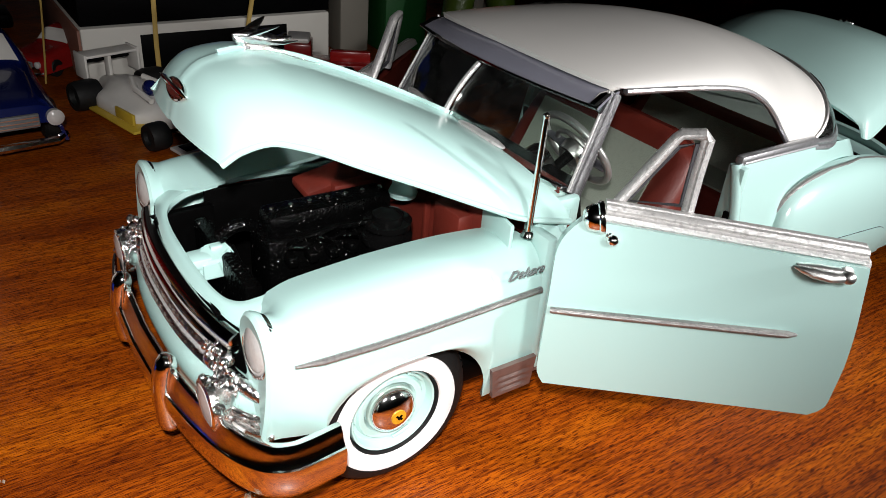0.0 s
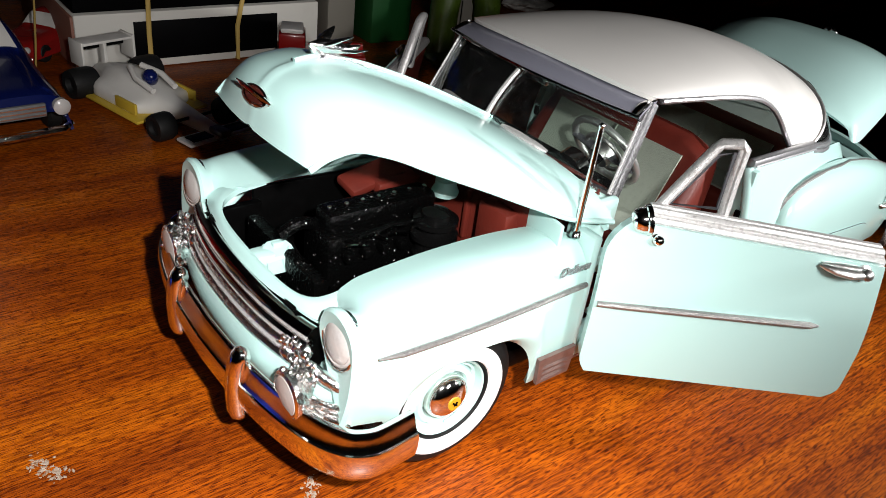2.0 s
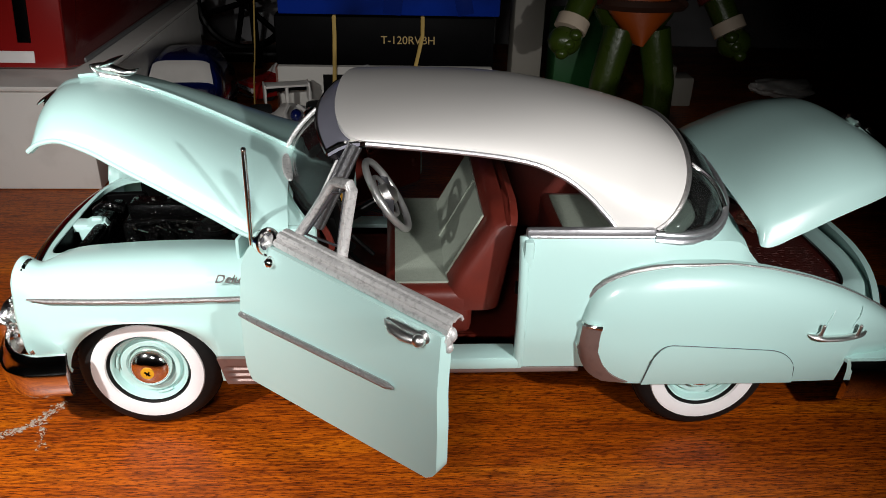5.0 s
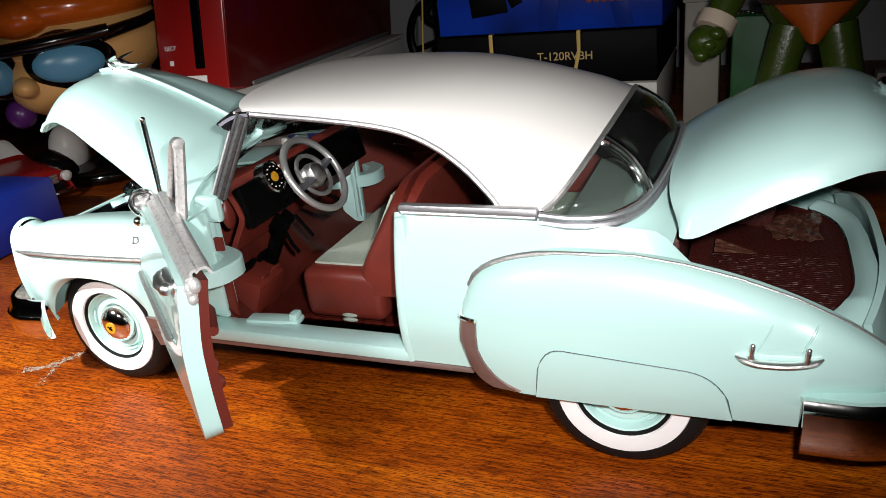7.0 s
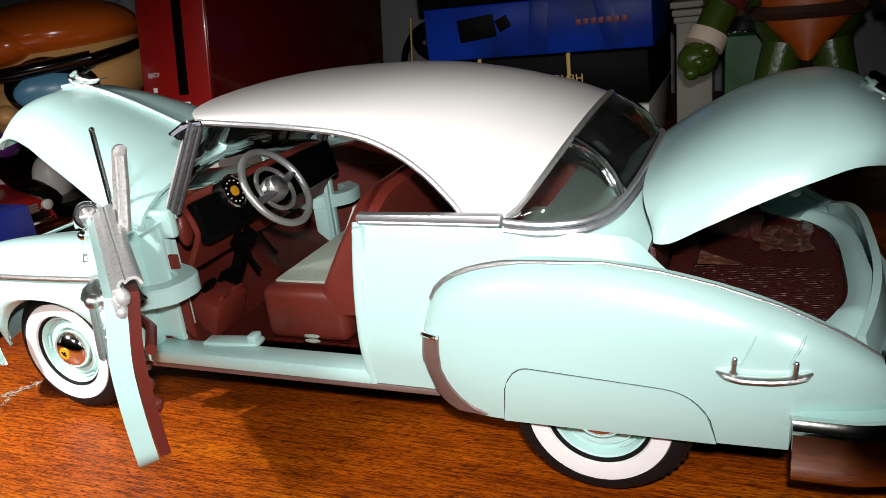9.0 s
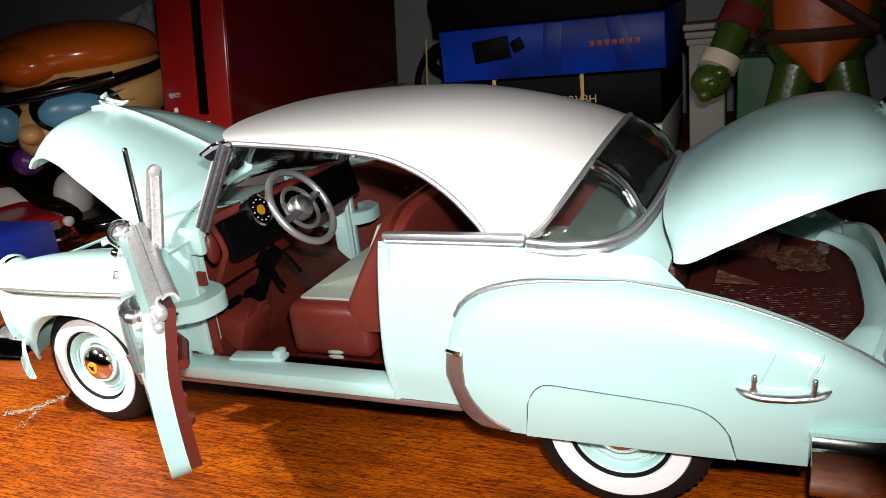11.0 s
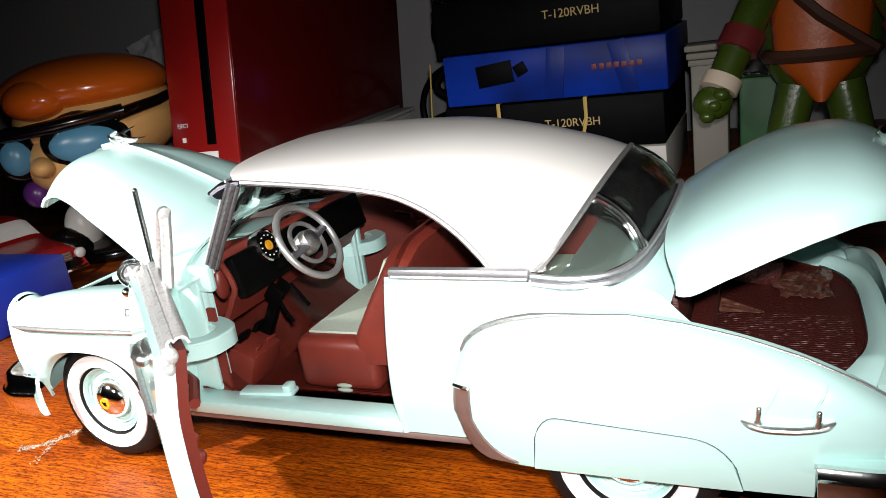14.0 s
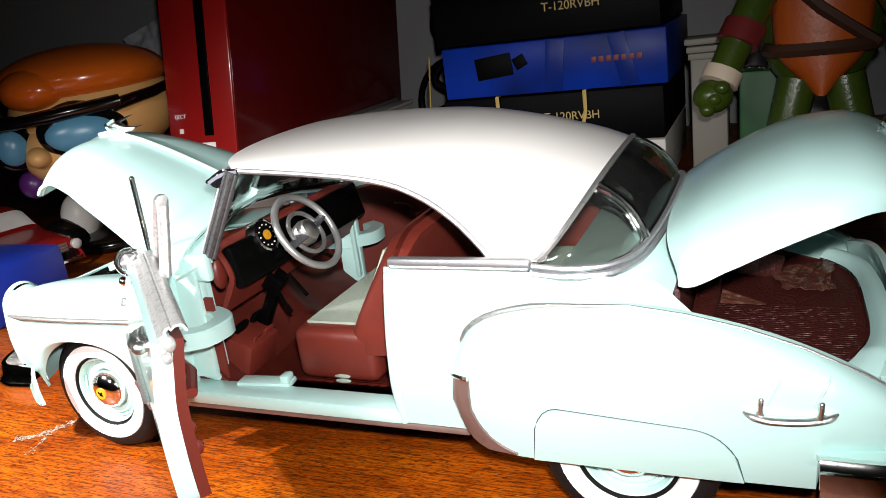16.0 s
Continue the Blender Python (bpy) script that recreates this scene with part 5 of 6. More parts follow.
# -- doors, both swung open by 41 degrees; the window frames lean inwards --
def door(side):
    d = new("door")
    d.parent = car
    c, sn = math.cos(radians(41)), math.sin(radians(41))
    base = Vector((-0.865, side * 0.995, 0.0))

    def at(u, z, out=0.0):
        """u along the door from its front edge, z up, out from its skin."""
        lean = 0.05 * max(0.0, (z - 0.85) / 0.35) ** 1.7 if z < 1.25 else 0.05 * (0.40 / 0.35) ** 1.7 + (z - 1.25) * 0.16
        bulge = 0.010 * math.sin(min(1.0, max(0.0, (z - 0.42) / 0.6)) * PI)
        out = out - lean + bulge
        x = u * c - out * sn
        y = u * sn + out * c
        return base + Vector((x, side * y, z + 0.03 * u - (0.09 if side > 0 else 0.0)))
    length = 1.155

    def skin(u, v):
        z = 0.465 + (0.755 - 0.075 * u) * v
        front = -0.018 + 0.035 * max(0.0, 1 - v / 0.12) ** 2 + 0.085 * max(0.0, (v - 0.78) / 0.22) ** 2.4
        rear = length - 0.055 * max(0.0, 1 - v / 0.10) ** 2 - 0.005 * max(0.0, 1 - v / 0.5) - 0.03 * max(0.0, (v - 0.4) / 0.6)
        return at(front + (rear - front) * u, z)
    part("door_skin", shell(skin, 22, 26, 0.072), MINT, d)

    def inner(u, v):
        return at(0.05 + (length - 0.11) * u, 0.485 + 0.65 * v, -0.075 - 0.015 * math.sin(v * PI) * math.sin(u * PI))
    part("door_card", shell(inner, 12, 12, 0.042), RED, d, "oxblood door lining")
    bm = bmesh.new()
    ball(bm, at(1.02, 0.66, -0.115), (0.03, 0.03, 0.035), n=10)
    ball(bm, at(1.05, 0.76, -0.112), (0.02, 0.02, 0.03), n=10)
    tube(bm, [at(0.55, 0.85, -0.15), at(0.75, 0.86, -0.18), at(0.95, 0.85, -0.15)], 0.022, 8)
    part("armrest", bm, RED, d)
    bm = bmesh.new()
    tube(bm, [at(0.40, 0.97, -0.11), at(0.40, 0.97, -0.16), at(0.50, 0.93, -0.17), at(0.51, 0.90, -0.19)], [0.018, 0.012, 0.012, 0.016], 8)
    part("window_crank", bm, CHROME, d, "small chrome window crank")
    # moulding along the window sill
    ribs = [(0.010, 1.145), (0.026, 1.152), (0.026, 1.168), (0.010, 1.174), (0.022, 1.182), (0.020, 1.200), (0.002, 1.206), (0.006, 1.216), (-0.004, 1.228),
            (-0.022, 1.230), (-0.026, 1.222), (-0.034, 1.232), (-0.060, 1.232), (-0.075, 1.225), (-0.095, 1.200)]

    def band(u, v):
        o, z = ribs[round(v * (len(ribs) - 1))]
        return at(0.15 + (length - 0.175) * u, z + 0.045 - 0.078 * (0.14 + 0.91 * u), o * 0.9 - 0.045)
    bm = shell(band, 16, len(ribs) - 1, 0.012, base + Vector((0.3 * c, side * 0.3 * sn, 0.9)))
    part("window_sill_moulding", bm, BRIGHTFOIL, d, "silver ribbed window sill moulding")
    # vent window frame: slanted front bar, upright rear bar, short top
    bm = bmesh.new()
    for way, wide in (([(0.175, 1.205), (0.27, 1.35), (0.37, 1.505), (0.39, 1.525), (0.47, 1.530), (0.486, 1.512), (0.474, 1.38), (0.465, 1.205)], 0.027),):
        outer = [at(u, z, -0.136) for u, z in way]
        tube(bm, outer, wide, 10, 0.8)
        tube(bm, [at(u, z, -0.116) for u, z in way], 0.009, 6)
    frame_part = part("vent_frame", bm, BRIGHTFOIL, d, "silver vent window frame")
    bm = bmesh.new()
    tube(bm, [at(0.235, 1.25, -0.136), at(0.385, 1.475, -0.136), at(0.452, 1.495, -0.136), at(0.438, 1.25, -0.136)], 0.010, 6, closed=True)
    part("vent_seal", bm, DARKTRIM, frame_part)
    bm = bmesh.new()
    tube(bm, [at(-0.005, 0.847, 0.010), at(0.1, 0.848, 0.012), at(0.5, 0.852, 0.012), at(0.90, 0.856, 0.012), at(0.935, 0.857, 0.010)], [0.013, 0.015, 0.015, 0.015, 0.005], 8)
    part("door_trim", bm, FOIL, d, "thin silver side moulding")
    bm = bmesh.new()
    tube(bm, [at(0.858, 1.130, 0.008), at(0.885, 1.128, 0.022), at(0.92, 1.124, 0.034), at(0.98, 1.119, 0.040), at(1.02, 1.117, 0.034), at(1.04, 1.117, 0.026)], [0.008, 0.018, 0.025, 0.027, 0.024, 0.016], 12, 0.75)
    tube(bm, [at(0.865, 1.137, 0.002), at(0.95, 1.134, 0.004), at(1.05, 1.130, 0.002)], [0.012, 0.026, 0.016], 10, 0.45)
    ball(bm, at(1.045, 1.118, 0.030), (0.028, 0.028, 0.026), n=14)
    lathe(bm, [(0.030, -0.02), (0.030, 0.0), (0.020, 0.008), (0, 0.008)], Matrix.Translation(at(1.045, 1.118, 0.002)) @ Vector((0, 0, 1)).rotation_difference(Vector((-sn, side * c, 0))).to_matrix().to_4x4(), 16)
    part("door_handle", bm, SATIN, d, "chrome push-button door handle")
    # mirror: round head looking back along the car, on a knuckled arm that stands on the door skin
    head = Vector((-0.728, side * 1.025, 1.232 - (0.09 if side > 0 else 0.0)))
    foot = at(0.185, 1.160, 0.014)
    way = Vector((1.0, side * 0.75, 0.22)).normalized()
    mm = Matrix.Translation(head) @ Vector((0, 0, 1)).rotation_difference(way).to_matrix().to_4x4()
    bm = bmesh.new()
    lathe(bm, [(0, -0.060), (0.028, -0.057), (0.046, -0.044), (0.054, -0.022), (0.056, -0.004), (0.063, 0.000), (0.066, 0.010), (0.063, 0.019), (0.054, 0.021), (0.048, 0.012), (0.046, 0.004), (0, 0.004)], mm, 32)
    mirror = part("door_mirror", bm, CHROME, d, "round chrome door mirror on a short arm")
    bm = bmesh.new()
    lathe(bm, [(0, 0.006), (0.038, 0.006), (0.038, 0.009), (0, 0.010)], mm, 24)
    part("mirror_well", bm, DARKTRIM, mirror)
    # the phone lamp's star-like reflection in the mirror, modelled as a bright shape
    bm = bmesh.new()
    for k in range(5):
        turn = 2 * PI * k / 5 + 0.3
        tip = Vector((math.cos(turn), math.sin(turn), 0))
        tube(bm, [mm @ Vector((0, 0, 0.012)), mm @ (tip * 0.024 + Vector((0, 0, 0.012))), mm @ (tip * 0.037 + Vector((0, 0, 0.010)))], [0.017, 0.012, 0.007], 8)
    part("mirror_lamp_star", bm, BRIGHTFOIL, mirror, "bright star shape standing in for the lamp's reflection")
    bm = bmesh.new()
    start = head + Vector((0.03, 0, -0.05))
    tube(bm, [start, start.lerp(foot, 0.5) + Vector((0, side * 0.02, 0)), foot], [0.016, 0.012, 0.014], 10)
    for k, r in ((0.3, 0.021), (0.68, 0.019), (1.0, 0.026)):
        ball(bm, start.lerp(foot, k), (r, r, r * 0.9), n=12)
    part("mirror_arm", bm, CHROME, mirror)
    bm = bmesh.new()
    ball(bm, at(length - 0.03, 1.13, -0.06), (0.026, 0.026, 0.034), n=14)
    ball(bm, at(length - 0.028, 1.08, -0.055), (0.02, 0.02, 0.024), n=12)
    block(bm, at(length - 0.035, 1.105, -0.05), (0.04, 0.04, 0.08), 0.012, (0, 0, 40))
    part("door_latch", bm, BRIGHTFOIL, d, "bright metal door latch")
    return d


door(-1)
door(1)
# antenna
bm = bmesh.new()
tube(bm, [(-0.845, -0.775, 1.055), (-0.845, -0.775, 1.075), (-0.844, -0.776, 1.08), (-0.84, -0.777, 1.56)], [0.03, 0.022, 0.014, 0.012], 10)
ball(bm, (-0.84, -0.777, 1.565), (0.014, 0.014, 0.014), n=10)
part("antenna", bm, CHROME, car, "thin chrome whip antenna")

# ---- the things behind the model, same units ----
CARD_BLACK = stuff("black_card", (0.0015, 0.0015, 0.0018), 0.5, spec=0.05, grain=60, second=(0.003, 0.003, 0.0035))
BLUE_SHADE = stuff("dark_blue_print", (0.003, 0.018, 0.17), 0.34, spec=0.14, grain=12)
CARD_BLUE = stuff("blue_card", (0.004, 0.030, 0.30), 0.34, spec=0.10, grain=16, second=(0.003, 0.010, 0.07), spread=0.40, amount=0.85)
CARD_WHITE = stuff("white_card", (0.62, 0.60, 0.55), 0.55, grain=30, second=(0.5, 0.47, 0.42))
CARD_BROWN = stuff("brown_card", (0.22, 0.09, 0.06), 0.6, grain=30)
GOLD = stuff("gold_print", (0.48, 0.34, 0.12), 0.5, grain=200)
PRINT_RED = stuff("red_print", (0.15, 0.016, 0.02), 0.5, grain=200)
BAND = stuff("yellow_rubber", (0.50, 0.34, 0.09), 0.6, grain=90)
RED_GLOSS = stuff("red_gloss_plastic", (0.24, 0.008, 0.007), 0.24, coat=0.3, grain=10)
WHITE_PLASTIC = stuff("white_plastic", (0.66, 0.64, 0.60), 0.38, grain=60, second=(0.5, 0.48, 0.44))
PALE_PRINT = stuff("pale_print", (0.72, 0.70, 0.68), 0.5, grain=100)
BLUE_GLOSS = stuff("dark_blue_gloss", (0.0035, 0.0080, 0.0700), 0.16, coat=0.7, grain=20)
YELLOW = stuff("yellow_plastic", (0.55, 0.38, 0.04), 0.4, grain=60)
GREYPLASTIC = stuff("grey_plastic", (0.12, 0.12, 0.12), 0.45, grain=60)


def tape_box(z0, z1, material, label, shift=0.0, turn=0.0):
    ob = thing("tape_box", label, "tape box", "stacked tape boxes")
    ob.matrix_world = pose(shift * K, 0, 0)
    bm = bmesh.new()
    block(bm, (-0.275, 5.75, (z0 + z1) / 2), (2.46, 2.1, z1 - z0 - 0.012), 0.018, (0, 0, turn))
    part("carton", bm, material, ob)
    return ob


def bar_on(ob, name, x0, x1, z0, z1, material, y=4.694, slant=0.0):
    bm = bmesh.new()
    block(bm, ((x0 + x1) / 2, y, (z0 + z1) / 2), (x1 - x0, 0.008, z1 - z0), 0.002, (0, slant, 0))
    return part(name, bm, material, ob)


b1 = tape_box(0.0, 0.545, CARD_WHITE, "white tape box with a dark window under the stack")
bar_on(b1, "dark_window", -0.99, 0.47, 0.085, 0.45, CARD_BLACK)
bm = bmesh.new()
block(bm, (-1.515, 5.75, 0.27), (0.03, 2.06, 0.5), 0.006)
part("brown_side", bm, CARD_BROWN, b1, "brown box side")
b2 = tape_box(0.55, 1.105, CARD_BLACK, "black tape box with small gold lettering")
writing("gold_lettering", "T-120RVBH", 0.125, pose(-0.02, 4.690, 0.845, 90, 0, 0), GOLD, b2, 0.003)
b3 = tape_box(1.11, 1.685, CARD_BLUE, "glossy blue tape box with a black camera shape", 0.05)
bm = bmesh.new()
block(bm, (-0.90, 4.694, 1.44), (0.42, 0.008, 0.24), 0.004, (0, -6, 0))
part("camera_shape", bm, CARD_BLACK, b3)
bm = bmesh.new()
block(bm, (-0.60, 4.6935, 1.47), (0.14, 0.008, 0.13), 0.004, (0, -25, 0))
part("camera_lens_shape", bm, CARD_BLACK, b3)
for k in range(7):
    bar_on(b3, "red_lettering", 0.18 + 0.078 * k, 0.235 + 0.078 * k, 1.39, 1.45, PRINT_RED)
bar_on(b3, "dark_stripe", -0.32, -0.12, 1.125, 1.67, BLUE_SHADE, 4.696, 6)
bar_on(b3, "dark_stripe", 0.42, 0.60, 1.125, 1.67, BLUE_SHADE, 4.696, -14)
b4 = tape_box(1.69, 2.27, CARD_BLACK, "black tape box with small gold lettering", 0.0)
writing("gold_lettering", "T-120RVBH", 0.125, pose(0.05, 4.690, 2.0, 90, 0, 0), GOLD, b4, 0.003)
tape_box(2.275, 2.84, CARD_BLACK, "black tape box on top of the stack", 0.02)
for x0, x1 in ((-0.84, -0.86), (0.14, 0.02)):
    band = tagged(part("rubber_band", tube(bmesh.new(), [(x0, 4.665, 1.11), (x0, 4.665, 0.9), (x1, 4.665, 0.35), (x1, 4.665, 0.02), (x1, 5.2, 0.006), (x0, 6.83, 0.02), (x0, 6.83, 1.1), (x0, 5.2, 1.118)], 0.022, 6, 0.5, True), BAND),
                  "yellow rubber band round two tape boxes", "rubber band", "rubber bands")
loose = tube(bmesh.new(), along([(-1.83, 4.9, 0.02), (-1.80, 4.85, 0.35), (-1.76, 4.85, 0.75), (-1.74, 4.9, 1.2), (-1.72, 4.95, 1.6)], 16), 0.018, 6, 0.5)
tagged(part("rubber_band", loose, BAND), "slack yellow rubber band hanging by the boxes", "rubber band", "rubber bands")

# white carton with the red console standing on it
white_box = thing("white_carton", "plain white glossy carton under the red console", "box")
bm = bmesh.new()
block(bm, (-3.37, 4.5, 0.44), (1.19, 4.19, 0.88), 0.02)
part("carton", bm, WHITE_PLASTIC, white_box)
bm = bmesh.new()
block(bm, (-3.37, 4.5, 0.908), (1.20, 4.2, 0.044), 0.012)
part("lid", bm, WHITE_PLASTIC, white_box)
console = thing("game_console", "upright dark red glossy game console in a tilted stand", "game console")
CM = pose(-3.47, 2.80, 0.945, -11, 0, 0)


def console_block(bm, x, y, z, size, bevel):
    block(bm, (0, 0, 0), size, bevel)
    bmesh.ops.transform(bm, matrix=CM @ pose(x, y, z), verts=bm.verts[:])
    return bm


part("housing", console_block(bmesh.new(), 0, 1.95, 1.46, (0.86, 3.9, 2.85), 0.02), RED_GLOSS, console)
# thin darker red sheet: shade on the side turned from the lamp, as colour
part("side_shade", console_block(bmesh.new(), 0.432, 1.95, 1.46, (0.012, 3.86, 2.81), 0.004), stuff("shaded_red_gloss", (0.085, 0.003, 0.003), 0.22, spec=0.3, coat=0.2, grain=10), console, "red console side with its shade painted darker")
part("disc_slot", console_block(bmesh.new(), 0.10, 0.0, 1.55, (0.11, 0.03, 2.6), 0.004), BLACK, console, "black disc slot")
part("logo_bar", console_block(bmesh.new(), 0.0, -0.004, 0.13, (0.34, 0.01, 0.10), 0.004), PALE_PRINT, console, "pale printed mark")
writing("button_lettering", "EJECT", 0.058, CM @ pose(-0.26, -0.008, 0.46, 90, 0, 0), PALE_PRINT, console, 0.002)
part("eject_mark", console_block(bmesh.new(), -0.26, -0.004, 0.31, (0.05, 0.01, 0.05), 0.004), PALE_PRINT, console)
bm = bmesh.new()
block(bm, (-3.47, 4.9, 0.955), (0.92, 3.4, 0.05), 0.015)
part("stand", bm, GREYPLASTIC, console, "grey console stand")


# blue toy saloon facing the camera
def toy_saloon(x, y, turn, paint, label, group, size=1.0):
    ob = thing("toy_car", label, "toy car", group)

    def body(u, v):
        # u along from the nose, v across
        a = -1 + 2 * v
        yy = 1.75 * u
        w = 0.37 + 0.03 * math.sin(u * PI)
        top = knots([(0, 0.24), (0.02, 0.33), (0.06, 0.36), (0.36, 0.40), (0.40, 0.42), (0.52, 0.60), (0.60, 0.63), (0.80, 0.62), (0.92, 0.45), (1, 0.40)], u)
        narrow = 1 - 0.22 * max(0.0, (top - 0.42) / 0.22) * (1 if abs(a) < 0.85 else 1)
        s = abs(a)
        prof = (1 - s ** 5) ** 0.4 if s < 1 else 0.0
        return Vector((w * math.copysign(s ** 0.8, a) * (narrow + (1 - narrow) * s ** 6), yy, 0.10 + (top - 0.10) * prof))
    bm = shell(body, 36, 24, 0.02, (0, 0.9, 0.1))
    part("toy_body", bm, paint, ob)
    bm = bmesh.new()
    sheet(bm, lambda u, v: body(0.415 + 0.095 * u, 0.16 + 0.68 * v) + Vector((0, -0.008, 0.006)), 6, 12)
    part("toy_windscreen", bm, WHITE_PLASTIC, ob, "white toy windscreen")
    bm = bmesh.new()
    tube(bm, [(-0.36, 0.04, 0.13), (-0.30, -0.02, 0.12), (0, -0.04, 0.12), (0.30, -0.02, 0.12), (0.36, 0.04, 0.13)], 0.028, 8)
    part("toy_bumper", bm, CHROME, ob, "chrome toy bumper")
    bm = bmesh.new()
    block(bm, (0, -0.005, 0.26), (0.44, 0.03, 0.09), 0.012)
    grille = part("toy_grille", bm, GREYPLASTIC, ob)
    for k in range(3):
        bm = bmesh.new()
        block(bm, (0, -0.024, 0.235 + 0.026 * k), (0.42, 0.012, 0.008), 0)
        part("toy_grille_bar", bm, CHROME, grille)
    for s in (-1, 1):
        bm = bmesh.new()
        lathe(bm, [(0.05, -0.02), (0.052, 0.02), (0.03, 0.035), (0, 0.038)], pose(s * 0.31, 0.0, 0.265, 90, 0, 0), 16)
        part("toy_headlamp", bm, LENS, ob)
        for yy in (0.34, 1.36):
            bm = bmesh.new()
            lathe(bm, [(0, -0.05), (0.12, -0.05), (0.14, -0.03), (0.14, 0.03), (0.12, 0.05), (0.07, 0.05), (0, 0.04)], pose(s * 0.33, yy, 0.14, 0, 90 * s, 0), 20)
            part("toy_wheel", bm, RUBBER, ob)
    ob.matrix_world = pose(x * K, y * K, 0, 0, 0, turn) @ Matrix.Scale(size, 4)
    return ob


toy_saloon(-2.37, 3.20, 4, BLUE_GLOSS, "dark blue toy saloon with chrome bumper facing the model", "toy cars", 1.18)
toy_saloon(-1.98, 5.15, -50, RED_GLOSS, "small red toy saloon parked behind the blue one", "toy cars", 0.6)


# white and yellow toy racer
racer = thing("toy_racing_car", "white and yellow toy racing car with black wheels", "toy car", "toy cars")
bm = bmesh.new()


def racer_body(u, v):
    yy = -0.95 + 2.0 * u
    a = 2 * PI * v
    w = knots([(0, 0.05), (0.25, 0.09), (0.42, 0.15), (0.5, 0.34), (0.8, 0.34), (0.92, 0.16), (1, 0.12)], u)
    h = knots([(0, 0.05), (0.3, 0.10), (0.55, 0.17), (0.62, 0.20), (0.75, 0.24), (1, 0.14)], u)
    c, s = math.cos(a), math.sin(a)
    top = h * (0.55 + 0.45 * (1 - min(1.0, abs(c) * w / 0.15) ** 2 * 0.8)) if s > 0 else 0.05
    return Vector((w * math.copysign(abs(c) ** 0.6, c), yy, 0.10 + top * math.copysign(abs(s) ** 0.6, s)))


rows = sheet(bm, racer_body, 30, 24)
bm.faces.new(rows[0][:-1])
bm.faces.new(rows[-1][:-1])
bmesh.ops.remove_doubles(bm, verts=bm.verts[:], dist=1e-5)
bmesh.ops.recalc_face_normals(bm, faces=bm.faces[:])
part("racer_body", bm, WHITE_PLASTIC, racer)
for name, m, c, sz in (("front_wing", WHITE_PLASTIC, (0, -0.86, 0.09), (0.74, 0.22, 0.03)), ("wing_panel", BLACK, (0.2, -0.86, 0.108), (0.22, 0.14, 0.012)), ("wing_panel", BLACK, (-0.2, -0.86, 0.108), (0.22, 0.14, 0.012)),
                       ("rear_wing", WHITE_PLASTIC, (0, 1.0, 0.50), (0.56, 0.22, 0.03)), ("rear_wing_flap", CARD_BLACK, (0, 1.06, 0.44), (0.52, 0.06, 0.08)),
                       ("wing_end", WHITE_PLASTIC, (-0.28, 1.0, 0.40), (0.025, 0.24, 0.26)), ("wing_end", WHITE_PLASTIC, (0.28, 1.0, 0.40), (0.025, 0.24, 0.26)), ("wing_post", WHITE_PLASTIC, (0, 1.0, 0.32), (0.04, 0.1, 0.3)),
                       ("undertray", YELLOW, (0, 0.35, 0.055), (0.80, 1.05, 0.03)), ("side_decal", YELLOW, (-0.33, 0.10, 0.14), (0.03, 0.34, 0.11)), ("side_decal", YELLOW, (0.33, 0.10, 0.14), (0.03, 0.34, 0.11)),
                       ("nose_tip", GREYPLASTIC, (0, -0.90, 0.125), (0.12, 0.2, 0.07))):
    bm = bmesh.new()
    block(bm, c, sz, min(sz) * 0.3)
    part(name, bm, m, racer)
bm = bmesh.new()
ball(bm, (0, 0.18, 0.33), (0.075, 0.085, 0.085), n=16)
part("helmet_ball", bm, BLUE_GLOSS, racer)
for s in (-1, 1):
    bm = bmesh.new()
    tube(bm, [(s * 0.12, -0.05, 0.28), (s * 0.14, 0.2, 0.34), (s * 0.06, 0.42, 0.38)], 0.03, 8)
    part("cockpit_rim", bm, WHITE_PLASTIC, racer)
    for yy, r, w in ((-0.52, 0.135, 0.09), (0.82, 0.155, 0.13)):
        bm = bmesh.new()
        lathe(bm, [(0, -w), (r * 0.9, -w), (r, -w * 0.6), (r, w * 0.6), (r * 0.9, w), (r * 0.55, w), (r * 0.5, w * 0.6), (0, w * 0.6)], pose(s * 0.36, yy, r, 0, 90 * s, 0), 22)
        part("racer_wheel", bm, RUBBER, racer)
        bm = bmesh.new()
        tube(bm, [(s * 0.06, yy, 0.15), (s * 0.33, yy, 0.15)], 0.015, 6)
        part("axle", bm, BLACK, racer)
racer.matrix_world = pose(-1.15 * K, 3.56 * K, 0, 0, 0, 15) @ Matrix.Diagonal((0.86, 0.84, 0.84, 1))

# small red and white toy truck
truck = thing("toy_truck", "small red toy truck with a white block on top", "toy car", "toy cars")
for name, m, c, sz in (("truck_bed", RED_GLOSS, (0, 0, 0.16), (0.85, 0.34, 0.20)), ("cab", RED_GLOSS, (-0.30, 0, 0.33), (0.26, 0.32, 0.22)), ("white_block", WHITE_PLASTIC, (-0.30, 0, 0.465), (0.22, 0.28, 0.05)), ("fin_panel", RED_GLOSS, (0.2, 0, 0.30), (0.4, 0.1, 0.12))):
    bm = bmesh.new()
    block(bm, c, sz, 0.02)
    part(name, bm, m, truck)
for sx in (-0.28, 0.28):
    for sy in (-0.17, 0.17):
        bm = bmesh.new()
        lathe(bm, [(0, -0.04), (0.09, -0.04), (0.09, 0.04), (0, 0.04)], pose(sx, sy, 0.09, 90, 0, 0), 16)
        part("truck_wheel", bm, RUBBER, truck)
truck.matrix_world = pose(0.62 * K, 4.0 * K, 0, 0, 0, -28)

